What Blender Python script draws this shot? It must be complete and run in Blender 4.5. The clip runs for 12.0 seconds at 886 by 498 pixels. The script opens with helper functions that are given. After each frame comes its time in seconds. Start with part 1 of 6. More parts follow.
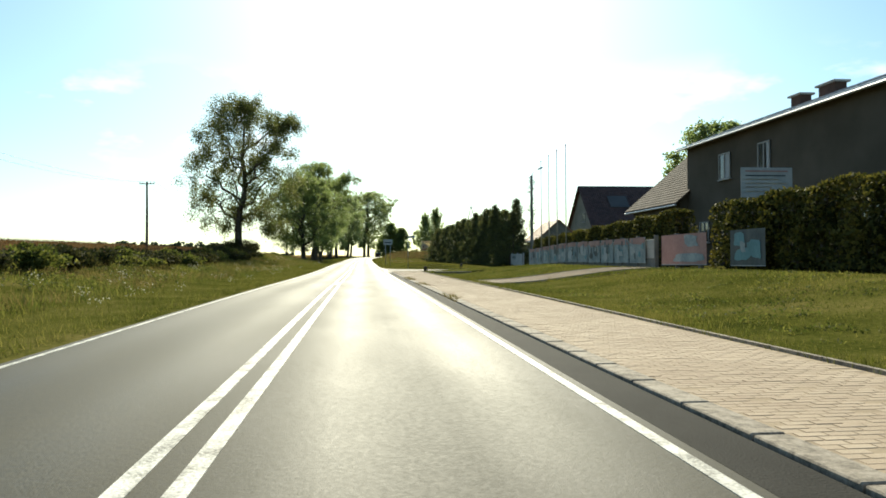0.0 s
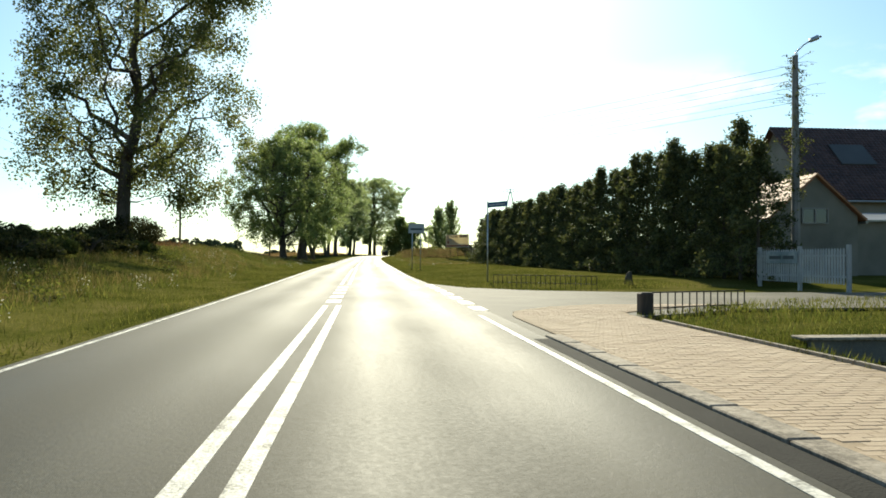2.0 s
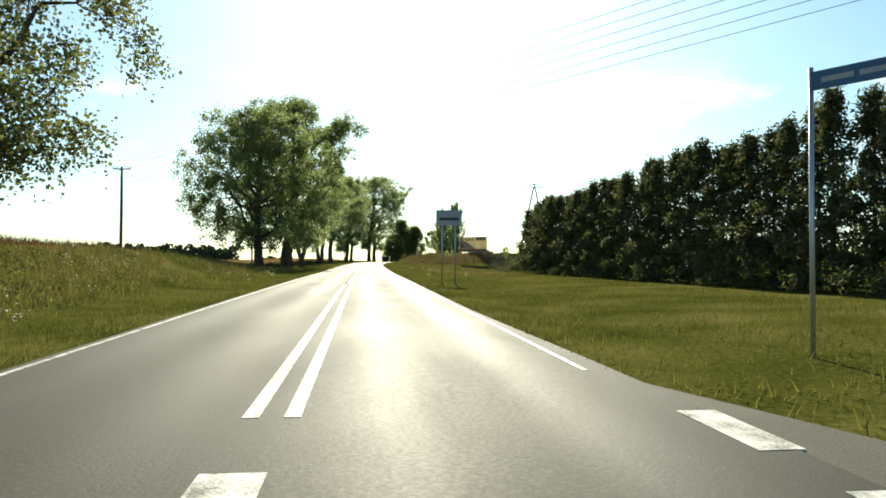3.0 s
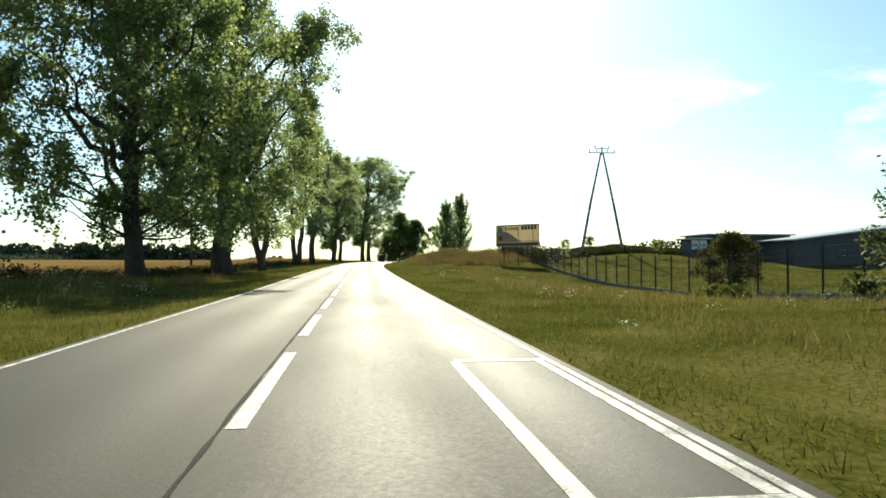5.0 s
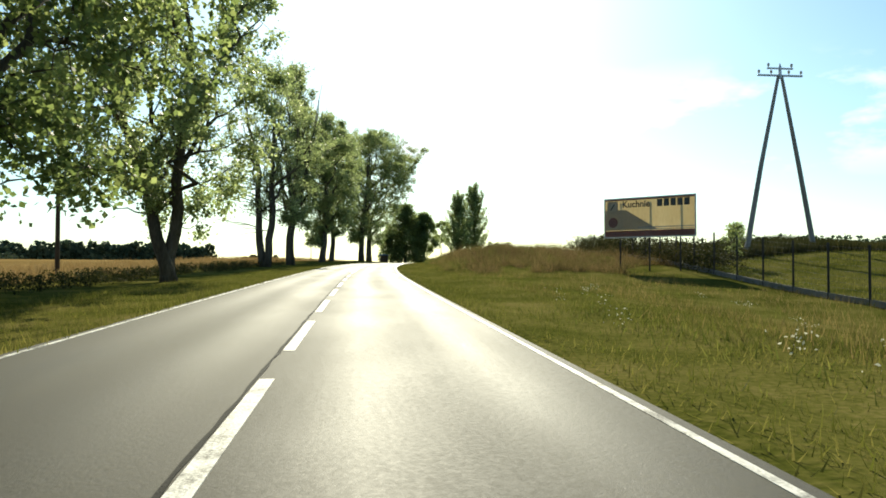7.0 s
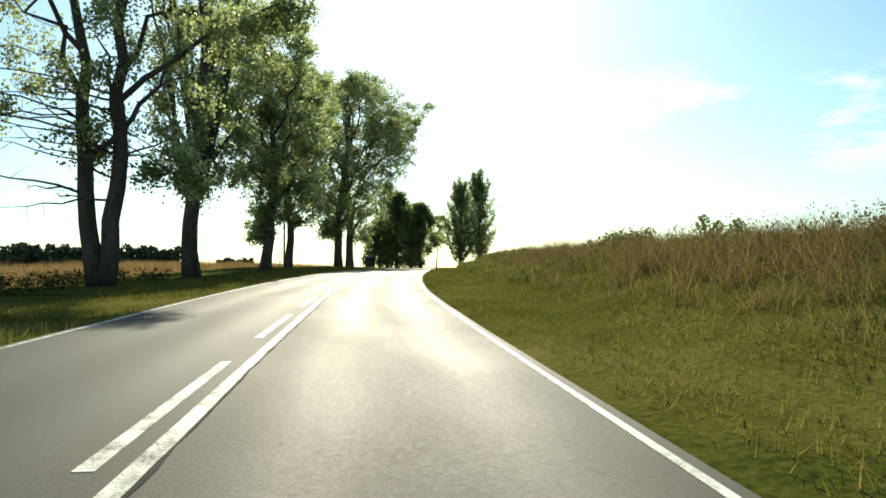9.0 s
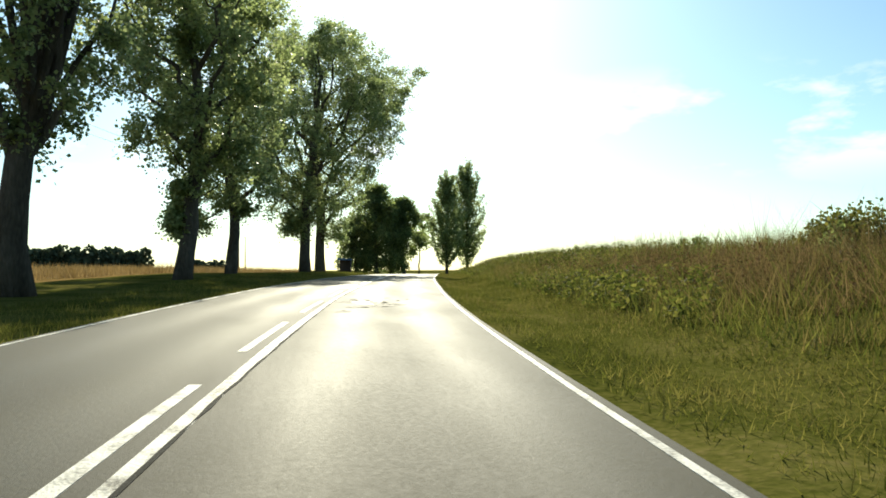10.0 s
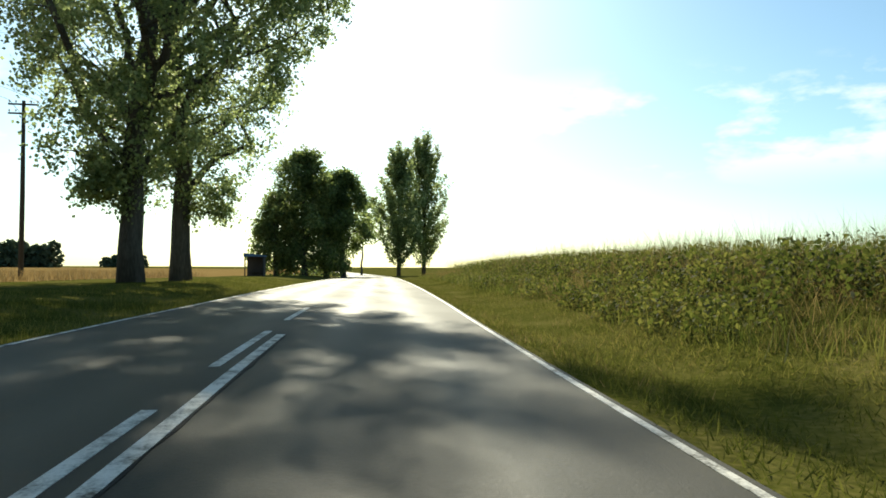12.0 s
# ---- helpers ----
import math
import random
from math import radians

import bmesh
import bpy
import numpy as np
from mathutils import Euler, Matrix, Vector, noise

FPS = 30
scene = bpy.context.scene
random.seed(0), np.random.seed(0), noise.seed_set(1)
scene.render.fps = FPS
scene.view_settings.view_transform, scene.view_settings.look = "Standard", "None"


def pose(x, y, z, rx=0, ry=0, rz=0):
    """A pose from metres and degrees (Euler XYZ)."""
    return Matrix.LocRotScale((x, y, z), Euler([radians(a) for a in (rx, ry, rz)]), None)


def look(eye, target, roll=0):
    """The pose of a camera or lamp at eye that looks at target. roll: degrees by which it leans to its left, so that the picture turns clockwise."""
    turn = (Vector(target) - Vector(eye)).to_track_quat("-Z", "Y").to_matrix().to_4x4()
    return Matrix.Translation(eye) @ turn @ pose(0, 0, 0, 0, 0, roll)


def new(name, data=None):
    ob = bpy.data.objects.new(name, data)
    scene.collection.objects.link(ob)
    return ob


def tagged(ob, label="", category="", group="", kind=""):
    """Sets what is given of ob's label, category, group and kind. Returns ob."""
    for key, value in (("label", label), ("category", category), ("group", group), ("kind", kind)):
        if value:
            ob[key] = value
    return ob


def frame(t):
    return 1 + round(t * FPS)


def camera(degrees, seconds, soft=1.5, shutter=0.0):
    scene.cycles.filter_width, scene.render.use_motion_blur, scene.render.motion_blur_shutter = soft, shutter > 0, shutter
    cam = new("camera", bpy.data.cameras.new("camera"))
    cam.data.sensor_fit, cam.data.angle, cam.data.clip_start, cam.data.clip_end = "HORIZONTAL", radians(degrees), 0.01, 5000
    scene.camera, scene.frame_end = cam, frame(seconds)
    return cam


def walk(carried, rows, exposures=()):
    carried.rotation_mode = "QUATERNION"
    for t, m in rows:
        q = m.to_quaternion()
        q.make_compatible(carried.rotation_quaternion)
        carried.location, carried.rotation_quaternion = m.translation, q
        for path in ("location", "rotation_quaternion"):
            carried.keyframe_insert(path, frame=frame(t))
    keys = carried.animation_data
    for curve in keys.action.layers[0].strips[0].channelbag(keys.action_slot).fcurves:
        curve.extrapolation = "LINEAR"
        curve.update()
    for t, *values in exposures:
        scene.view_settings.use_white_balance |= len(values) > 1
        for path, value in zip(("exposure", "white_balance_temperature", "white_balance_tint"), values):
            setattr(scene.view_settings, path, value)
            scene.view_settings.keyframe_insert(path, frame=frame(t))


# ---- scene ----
cam = camera(62.0, 12.0, soft=1.7)
PATH = [
    (0, (0.078, -2.301, 1.138), (0.294, -0.313, 1.171), -0.3),
    (0.5, (0.039, 9.311, 1.210), (0.245, 11.3, 1.240), -0.4),
    (1, (-0.038, 19.877, 1.274), (0.158, 21.867, 1.303), 0.1),
    (1.5, (-0.192, 32.103, 1.310), (0.002, 34.093, 1.343), 0.2),
    (2, (-0.274, 43.773, 1.348), (-0.069, 45.762, 1.379), 0.2),
    (2.5, (-0.295, 54.618, 1.418), (-0.091, 56.607, 1.448), -0.2),
    (3, (-0.42, 66.193, 1.495), (-0.211, 68.181, 1.543), 0.2),
    (5, (-0.348, 106.427, 1.915), (-0.12, 108.413, 1.959), -0.2),
    (5.5, (-0.305, 116.364, 1.998), (-0.079, 118.351, 2.045), 0.2),
    (6, (-0.331, 125.403, 2.075), (-0.103, 127.39, 2.113), 0.3),
    (6.5, (-0.27, 134.95, 2.170), (-0.039, 136.936, 2.211), 0.1),
    (7, (-0.213, 144.603, 2.288), (0.019, 146.589, 2.332), -0),
    (7.2, (-0.187, 148.1, 2.330), (0.045, 150.086, 2.379), 0),
    (8.8, (0.554, 186.041, 2.829), (0.823, 188.022, 2.881), 0),
    (9, (0.657, 190.378, 2.900), (0.938, 192.358, 2.949), -0.3),
    (9.5, (0.989, 200.899, 3.033), (1.301, 202.874, 3.087), -0.1),
    (10, (1.503, 211.022, 3.194), (1.849, 212.991, 3.250), -0.2),
    (10.5, (2.214, 220.193, 3.351), (2.6, 222.155, 3.407), -0.1),
    (11, (3.307, 230.56, 3.487), (3.738, 232.512, 3.550), 0.3),
    (11.5, (4.642, 241.008, 3.660), (5.113, 242.951, 3.716), 0.2),
    (12, (5.965, 250.261, 3.751), (6.475, 252.194, 3.800), 0.2),
]
walk(cam, [(t, look(eye, target, roll)) for t, eye, target, roll in PATH])

# ---- light ----
SUN_AZ, SUN_EL = radians(5.0), radians(31.0)      # azimuth to the right of +y
world = bpy.data.worlds.new("world")
scene.world = world
world.use_nodes = True
wn, wl = world.node_tree.nodes, world.node_tree.links
wn.clear()
w_out, w_bg, sky = wn.new("ShaderNodeOutputWorld"), wn.new("ShaderNodeBackground"), wn.new("ShaderNodeTexSky")
sky.sky_type = "NISHITA"
sky.sun_disc = False
sky.sun_elevation, sky.sun_rotation = SUN_EL, SUN_AZ
sky.air_density, sky.dust_density, sky.ozone_density = 1.0, 0.8, 2.0
w_bg.inputs["Strength"].default_value = 0.088
# thin fair-weather cloud over the sky
w_co, w_map, w_cl, w_rp, w_mix = (wn.new("ShaderNodeTexCoord"), wn.new("ShaderNodeMapping"), wn.new("ShaderNodeTexNoise"),
                                  wn.new("ShaderNodeValToRGB"), wn.new("ShaderNodeMixRGB"))
w_map.inputs["Scale"].default_value = (2.6, 2.6, 6.5)
w_cl.inputs["Scale"].default_value, w_cl.inputs["Detail"].default_value, w_cl.inputs["Roughness"].default_value = 2.0, 7.0, 0.55
w_rp.color_ramp.elements[0].position, w_rp.color_ramp.elements[1].position = 0.50, 0.60
w_rp.color_ramp.elements[0].color, w_rp.color_ramp.elements[1].color = (0, 0, 0, 1), (0.8, 0.8, 0.8, 1)
w_mix.inputs[2].default_value = (9.0, 9.3, 9.8, 1)
wl.new(w_co.outputs["Generated"], w_map.inputs["Vector"])
wl.new(w_map.outputs["Vector"], w_cl.inputs["Vector"])
wl.new(w_cl.outputs["Fac"], w_rp.inputs["Fac"])
w_sep, w_lo, w_hi, w_band, w_amt = (wn.new("ShaderNodeSeparateXYZ"), wn.new("ShaderNodeMapRange"), wn.new("ShaderNodeMapRange"), wn.new("ShaderNodeMath"), wn.new("ShaderNodeMath"))
w_lo.interpolation_type = w_hi.interpolation_type = "SMOOTHSTEP"
w_lo.inputs["From Min"].default_value, w_lo.inputs["From Max"].default_value = 0.09, 0.16
w_hi.inputs["From Min"].default_value, w_hi.inputs["From Max"].default_value = 0.27, 0.20
w_band.operation = w_amt.operation = "MULTIPLY"
wl.new(w_co.outputs["Generated"], w_sep.inputs[0])
wl.new(w_sep.outputs["Z"], w_lo.inputs["Value"])
wl.new(w_sep.outputs["Z"], w_hi.inputs["Value"])
wl.new(w_lo.outputs["Result"], w_band.inputs[0])
wl.new(w_hi.outputs["Result"], w_band.inputs[1])
wl.new(w_rp.outputs["Color"], w_amt.inputs[0])
wl.new(w_band.outputs[0], w_amt.inputs[1])
wl.new(w_amt.outputs[0], w_mix.inputs[0])
w_tint = wn.new("ShaderNodeMixRGB")
w_tint.blend_type, w_tint.inputs[0].default_value, w_tint.inputs[2].default_value = "MULTIPLY", 1.0, (0.78, 1.0, 0.985, 1)
wl.new(sky.outputs["Color"], w_tint.inputs[1])
wl.new(w_tint.outputs["Color"], w_mix.inputs[1])
wl.new(w_mix.outputs["Color"], w_bg.inputs["Color"])
wl.new(w_bg.outputs["Background"], w_out.inputs["Surface"])
sun = new("sun", bpy.data.lights.new("sun", "SUN"))
sun.data.energy, sun.data.angle, sun.data.color = 4.8, radians(0.6), (1.0, 0.94, 0.71)
sun_dir = Vector((math.sin(SUN_AZ) * math.cos(SUN_EL), math.cos(SUN_AZ) * math.cos(SUN_EL), math.sin(SUN_EL)))
sun.matrix_world = look((0, 0, 60), Vector((0, 0, 60)) - sun_dir)
scene.view_settings.exposure = 0.70

# ---- materials ----


def material(name, colours, rough=0.7, scale=3.0, fine=40.0, bump=0.2, metal=0.0, spec=0.4, through_light=0.0, per_object=0.0,
             per_island=0.0, stretch=(1, 1, 1), bump_distance=0.02, passing=(1, 1, 1), streak=None, rough_vary=0.0, chips=None):
    """A surface that varies between its colours at two scales, with a fine relief."""
    m = bpy.data.materials.new(name)
    m.use_nodes = True
    n, k = m.node_tree.nodes, m.node_tree.links
    b, out = n["Principled BSDF"], n["Material Output"]
    co, mp = n.new("ShaderNodeTexCoord"), n.new("ShaderNodeMapping")
    geo = n.new("ShaderNodeNewGeometry")
    mp.inputs["Scale"].default_value = stretch
    k.new(geo.outputs["Position"], mp.inputs["Vector"])
    big, small = n.new("ShaderNodeTexNoise"), n.new("ShaderNodeTexNoise")
    big.inputs["Scale"].default_value, big.inputs["Detail"].default_value = scale, 5
    small.inputs["Scale"].default_value, small.inputs["Detail"].default_value = fine, 3
    for t in (big, small):
        k.new(mp.outputs["Vector"], t.inputs["Vector"])
    both = n.new("ShaderNodeMath")
    both.operation = "MULTIPLY_ADD"
    both.inputs[1].default_value = 0.62
    k.new(big.outputs["Fac"], both.inputs[0])
    half = n.new("ShaderNodeMath")
    half.operation = "MULTIPLY"
    half.inputs[1].default_value = 0.38
    k.new(small.outputs["Fac"], half.inputs[0])
    k.new(half.outputs[0], both.inputs[2])
    fac = both.outputs[0]
    for amount, source in ((per_object, "object"), (per_island, "island")):
        if amount:
            if source == "object":
                rnd = n.new("ShaderNodeObjectInfo").outputs["Random"]
            else:
                rnd = geo.outputs["Random Per Island"]
            mul = n.new("ShaderNodeMath")
            mul.operation = "MULTIPLY_ADD"
            mul.inputs[1].default_value, mul.inputs[2].default_value = amount, -amount / 2
            k.new(rnd, mul.inputs[0])
            add = n.new("ShaderNodeMath")
            add.operation = "ADD"
            k.new(fac, add.inputs[0])
            k.new(mul.outputs[0], add.inputs[1])
            fac = add.outputs[0]
    if streak:
        smap, snoise, sadd = n.new("ShaderNodeMapping"), n.new("ShaderNodeTexNoise"), n.new("ShaderNodeMath")
        smap.inputs["Scale"].default_value = (streak[0], streak[1], 1)
        snoise.inputs["Scale"].default_value, snoise.inputs["Detail"].default_value = 1.0, 4
        sadd.operation = "MULTIPLY_ADD"
        sadd.inputs[1].default_value = streak[2]
        k.new(geo.outputs["Position"], smap.inputs["Vector"])
        k.new(smap.outputs["Vector"], snoise.inputs["Vector"])
        k.new(snoise.outputs["Fac"], sadd.inputs[0])
        off = n.new("ShaderNodeMath")
        off.operation = "SUBTRACT"
        off.inputs[1].default_value = streak[2] / 2
        k.new(fac, off.inputs[0])
        k.new(off.outputs[0], sadd.inputs[2])
        fac = sadd.outputs[0]
    chip_height = None
    if chips:
        vor, cut, cadd = n.new("ShaderNodeTexNoise"), n.new("ShaderNodeMapRange"), n.new("ShaderNodeMath")
        vor.inputs["Scale"].default_value, vor.inputs["Detail"].default_value, vor.inputs["Roughness"].default_value = chips[0], 6, 0.75
        cut.inputs["From Min"].default_value, cut.inputs["From Max"].default_value = 0.36, 0.64
        cut.inputs["To Min"].default_value, cut.inputs["To Max"].default_value = -chips[1], chips[1]
        cadd.operation = "ADD"
        k.new(geo.outputs["Position"], vor.inputs["Vector"])
        k.new(vor.outputs["Fac"], cut.inputs["Value"])
        k.new(fac, cadd.inputs[0])
        k.new(cut.outputs["Result"], cadd.inputs[1])
        fac = cadd.outputs[0]
        chip_height = vor.outputs["Fac"]
    if rough_vary:
        rv = n.new("ShaderNodeMath")
        rv.operation, rv.use_clamp = "MULTIPLY_ADD", True
        rv.inputs[1].default_value, rv.inputs[2].default_value = rough_vary, rough - rough_vary / 2
        k.new(fac, rv.inputs[0])
        k.new(rv.outputs[0], b.inputs["Roughness"])
    ramp = n.new("ShaderNodeValToRGB")
    k.new(fac, ramp.inputs["Fac"])
    e = ramp.color_ramp.elements
    lo, hi = 0.33, 0.67
    e[0].position, e[1].position = lo, hi
    e[0].color, e[1].color = (*colours[0], 1), (*colours[-1], 1)
    for i, c in enumerate(colours[1:-1], 1):
        e.new(lo + (hi - lo) * i / (len(colours) - 1)).color = (*c, 1)
    k.new(ramp.outputs["Color"], b.inputs["Base Color"])
    b.inputs["Roughness"].default_value, b.inputs["Metallic"].default_value = rough, metal
    b.inputs["Specular IOR Level"].default_value = spec
    if bump:
        bp = n.new("ShaderNodeBump")
        bp.inputs["Strength"].default_value, bp.inputs["Distance"].default_value = bump, bump_distance
        k.new(chip_height or small.outputs["Fac"], bp.inputs["Height"])
        k.new(bp.outputs["Normal"], b.inputs["Normal"])
    if through_light:
        tr, mx = n.new("ShaderNodeBsdfTranslucent"), n.new("ShaderNodeMixShader")
        lit = n.new("ShaderNodeMixRGB")
        lit.blend_type, lit.inputs[0].default_value, lit.inputs[2].default_value = "MULTIPLY", 1.0, (*passing, 1)
        k.new(ramp.outputs["Color"], lit.inputs[1])
        k.new(lit.outputs["Color"], tr.inputs["Color"])
        mx.inputs[0].default_value = through_light
        k.new(b.outputs[0], mx.inputs[1])
        k.new(tr.outputs[0], mx.inputs[2])
        k.new(mx.outputs[0], out.inputs["Surface"])
    return m


ASPHALT = material("asphalt", [(0.017, 0.0155, 0.0090), (0.028, 0.0255, 0.0155), (0.047, 0.0425, 0.0270)], 0.74, 0.5, 140, 0.5, spec=0.24, stretch=(1.6, 0.5, 1), bump_distance=0.008, streak=(1.1, 0.05, 0.46), rough_vary=0.28, chips=(26, 0.16))
# tyres have polished the wheel tracks
_n, _k = ASPHALT.node_tree.nodes, ASPHALT.node_tree.links
_wear, _less = _n.new("ShaderNodeAttribute"), _n.new("ShaderNodeMath")
_wear.attribute_name = "wheel_wear"
_less.operation, _less.inputs[1].default_value = "MULTIPLY_ADD", -0.09
_k.new(_wear.outputs["Fac"], _less.inputs[0])
_k.new(_n["Principled BSDF"].inputs["Roughness"].links[0].from_socket, _less.inputs[2])
_k.new(_less.outputs[0], _n["Principled BSDF"].inputs["Roughness"])
OLD_ASPHALT = material("old_asphalt", [(0.060, 0.053, 0.040), (0.094, 0.084, 0.063), (0.140, 0.126, 0.097)], 0.78, 0.6, 60, 0.5, spec=0.2, bump_distance=0.012)
PATCH = material("patch_asphalt", [(0.016, 0.015, 0.013), (0.032, 0.030, 0.026)], 0.88, 1.2, 60, 0.5, spec=0.12)
CRUMBLED = material("crumbled_asphalt", [(0.013, 0.012, 0.008), (0.034, 0.030, 0.021), (0.076, 0.067, 0.049)], 0.74, 7.0, 60, 0.9, spec=0.25, bump_distance=0.012, rough_vary=0.5, chips=(17, 0.30))
POLISHED = material("polished_stone_patch", [(0.050, 0.045, 0.035), (0.105, 0.094, 0.072)], 0.55, 5.0, 60, 0.4, spec=0.42, bump_distance=0.008, chips=(20, 0.16))
PAINT = material("road_paint", [(0.06, 0.056, 0.045), (0.34, 0.33, 0.29), (0.60, 0.58, 0.52), (0.68, 0.66, 0.60)], 0.65, 4.5, 42, 0.35, streak=(9.0, 1.2, 0.35))
PAVER = material("paver", [(0.35, 0.262, 0.180), (0.41, 0.315, 0.220), (0.47, 0.368, 0.262)], 0.9, 0.8, 60, 0.3, per_island=0.15, per_object=0.15)
JOINT = material("joint_sand", [(0.31, 0.24, 0.165), (0.40, 0.315, 0.22)], 0.95, 2, 60, 0.3, spec=0.1)
KERB_STONE = material("kerb_concrete", [(0.15, 0.125, 0.095), (0.26, 0.22, 0.17), (0.35, 0.30, 0.24)], 0.9, 1.3, 30, 0.5, chips=(9, 0.2))
CONCRETE = material("concrete", [(0.24, 0.23, 0.21), (0.36, 0.35, 0.32), (0.45, 0.43, 0.40)], 0.85, 1.0, 35, 0.35)
DARK_CONCRETE = material("damp_concrete", [(0.10, 0.10, 0.09), (0.20, 0.19, 0.17)], 0.9, 1.4, 30, 0.4)
GRASS_SOIL = material("meadow", [(0.030, 0.038, 0.008), (0.066, 0.070, 0.014), (0.110, 0.102, 0.027), (0.165, 0.135, 0.048)], 1.0, 0.4, 12, 0.4, spec=0.0, bump_distance=0.04)
BROWN_FIELD = material("brown_crop", [(0.085, 0.055, 0.020), (0.14, 0.080, 0.030), (0.19, 0.115, 0.046)], 1.0, 0.12, 6, 0.7, spec=0.0, bump_distance=0.12)
WHEAT = material("wheat", [(0.17, 0.110, 0.040), (0.235, 0.155, 0.058), (0.30, 0.20, 0.080)], 1.0, 0.06, 5, 0.6, spec=0.0, bump_distance=0.1)
BLADE = material("grass_blade", [(0.056, 0.068, 0.012), (0.116, 0.122, 0.022), (0.215, 0.190, 0.050)], 0.9, 0.3, 5, 0, spec=0.06, through_light=0.5, per_island=0.30)
DRY_BLADE = material("dry_grass_blade", [(0.080, 0.078, 0.020), (0.160, 0.130, 0.040), (0.270, 0.200, 0.078)], 0.9, 0.25, 5, 0, spec=0.05, through_light=0.5, per_island=0.4)
STRAW = material("red_brown_grass", [(0.070, 0.062, 0.022), (0.150, 0.110, 0.042), (0.250, 0.172, 0.080)], 0.9, 0.25, 5, 0, spec=0.05, through_light=0.5, per_island=0.4)
WEED = material("weed_leaf", [(0.042, 0.056, 0.012), (0.085, 0.098, 0.022), (0.155, 0.150, 0.040)], 0.75, 0.3, 5, 0, spec=0.15, through_light=0.5, per_island=0.35, passing=(1.4, 1.4, 1.2))
BLOSSOM = material("pale_blossom", [(0.50, 0.49, 0.36), (0.70, 0.68, 0.55)], 0.8, 1, 5, 0, through_light=0.4)
LEAF = material("broad_leaf", [(0.060, 0.080, 0.020), (0.095, 0.122, 0.032), (0.150, 0.170, 0.050)], 0.5, 0.35, 4, 0, spec=0.4, through_light=0.6, passing=(2.6, 2.65, 3.1), per_island=0.35)
POPLAR_LEAF = material("poplar_leaf", [(0.076, 0.098, 0.030), (0.121, 0.149, 0.048), (0.190, 0.213, 0.078)], 0.42, 0.35, 4, 0, spec=0.5, through_light=0.6, passing=(3.0, 3.0, 3.6), per_island=0.35)
BIRCH_LEAF = material("birch_leaf", [(0.058, 0.072, 0.020), (0.098, 0.112, 0.032), (0.150, 0.148, 0.048)], 0.5, 0.3, 4, 0, spec=0.35, through_light=0.55, per_island=0.35, passing=(1.6, 1.6, 1.5))
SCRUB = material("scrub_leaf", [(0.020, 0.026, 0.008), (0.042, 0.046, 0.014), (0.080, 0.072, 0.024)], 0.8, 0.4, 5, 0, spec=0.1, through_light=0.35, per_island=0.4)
NEEDLE = material("conifer_needle", [(0.039, 0.051, 0.021), (0.071, 0.085, 0.032), (0.127, 0.129, 0.046)], 0.7, 0.5, 5, 0, spec=0.3, through_light=0.35, per_island=0.4, passing=(1.6, 1.6, 1.3))
HEDGE_LEAF = material("hedge_leaf", [(0.036, 0.042, 0.010), (0.080, 0.078, 0.018), (0.15, 0.13, 0.030)], 0.75, 0.4, 5, 0, spec=0.15, through_light=0.28, per_island=0.4, passing=(1.3, 1.3, 1.1))
BARK = material("bark", [(0.042, 0.035, 0.025), (0.085, 0.072, 0.054), (0.14, 0.122, 0.095)], 0.97, 1.4, 14, 1.0, spec=0.1, stretch=(1, 1, 0.22), bump_distance=0.06)
FAR_WOOD = material("far_wood_leaf", [(0.040, 0.062, 0.036), (0.070, 0.098, 0.056), (0.105, 0.135, 0.080)], 0.8, 0.08, 1, 0, spec=0.1, through_light=0.15, per_island=0.4)
POLE_WOOD = material("pole_wood", [(0.045, 0.036, 0.028), (0.10, 0.085, 0.07)], 0.85, 1.0, 18, 0.5, stretch=(1, 1, 0.1))
POLE_CONCRETE = material("pole_concrete", [(0.17, 0.165, 0.155), (0.29, 0.28, 0.265)], 0.85, 0.8, 25, 0.4)
GALVANISED = material("galvanised_steel", [(0.38, 0.39, 0.40), (0.52, 0.53, 0.54)], 0.42, 2, 30, 0.1, metal=0.8)
BLACK_STEEL = material("black_steel", [(0.012, 0.012, 0.012), (0.035, 0.032, 0.030)], 0.55, 3, 30, 0.15, metal=0.2)
WIRE = material("cable", [(0.015, 0.015, 0.016), (0.03, 0.03, 0.03)], 0.6, 2, 20, 0)
PORCELAIN = material("porcelain", [(0.35, 0.30, 0.25), (0.50, 0.44, 0.38)], 0.25, 5, 30, 0)
GREY_RENDER = material("grey_render", [(0.070, 0.058, 0.043), (0.095, 0.080, 0.060), (0.12, 0.10, 0.078)], 0.95, 0.5, 30, 0.5, spec=0.1)
CREAM_RENDER = material("cream_render", [(0.15, 0.14, 0.115), (0.22, 0.205, 0.17), (0.27, 0.25, 0.21)], 0.9, 0.6, 30, 0.4)
TILE_BROWN = material("brown_roof_tile", [(0.070, 0.048, 0.034), (0.115, 0.080, 0.058), (0.165, 0.118, 0.088)], 0.8, 0.8, 25, 0.3, per_island=0.3, per_object=0.3)
TILE_DARK = material("dark_roof_tile", [(0.045, 0.022, 0.018), (0.075, 0.036, 0.028), (0.10, 0.052, 0.04)], 0.6, 0.8, 25, 0.3, per_island=0.3)
TILE_ORANGE = material("orange_roof_tile", [(0.30, 0.12, 0.055), (0.42, 0.19, 0.09)], 0.6, 1.5, 25, 0.3, per_island=0.3)
SHEET_ROOF = material("metal_roof_sheet", [(0.30, 0.30, 0.30), (0.42, 0.42, 0.42)], 0.35, 0.7, 20, 0.1, metal=0.6)
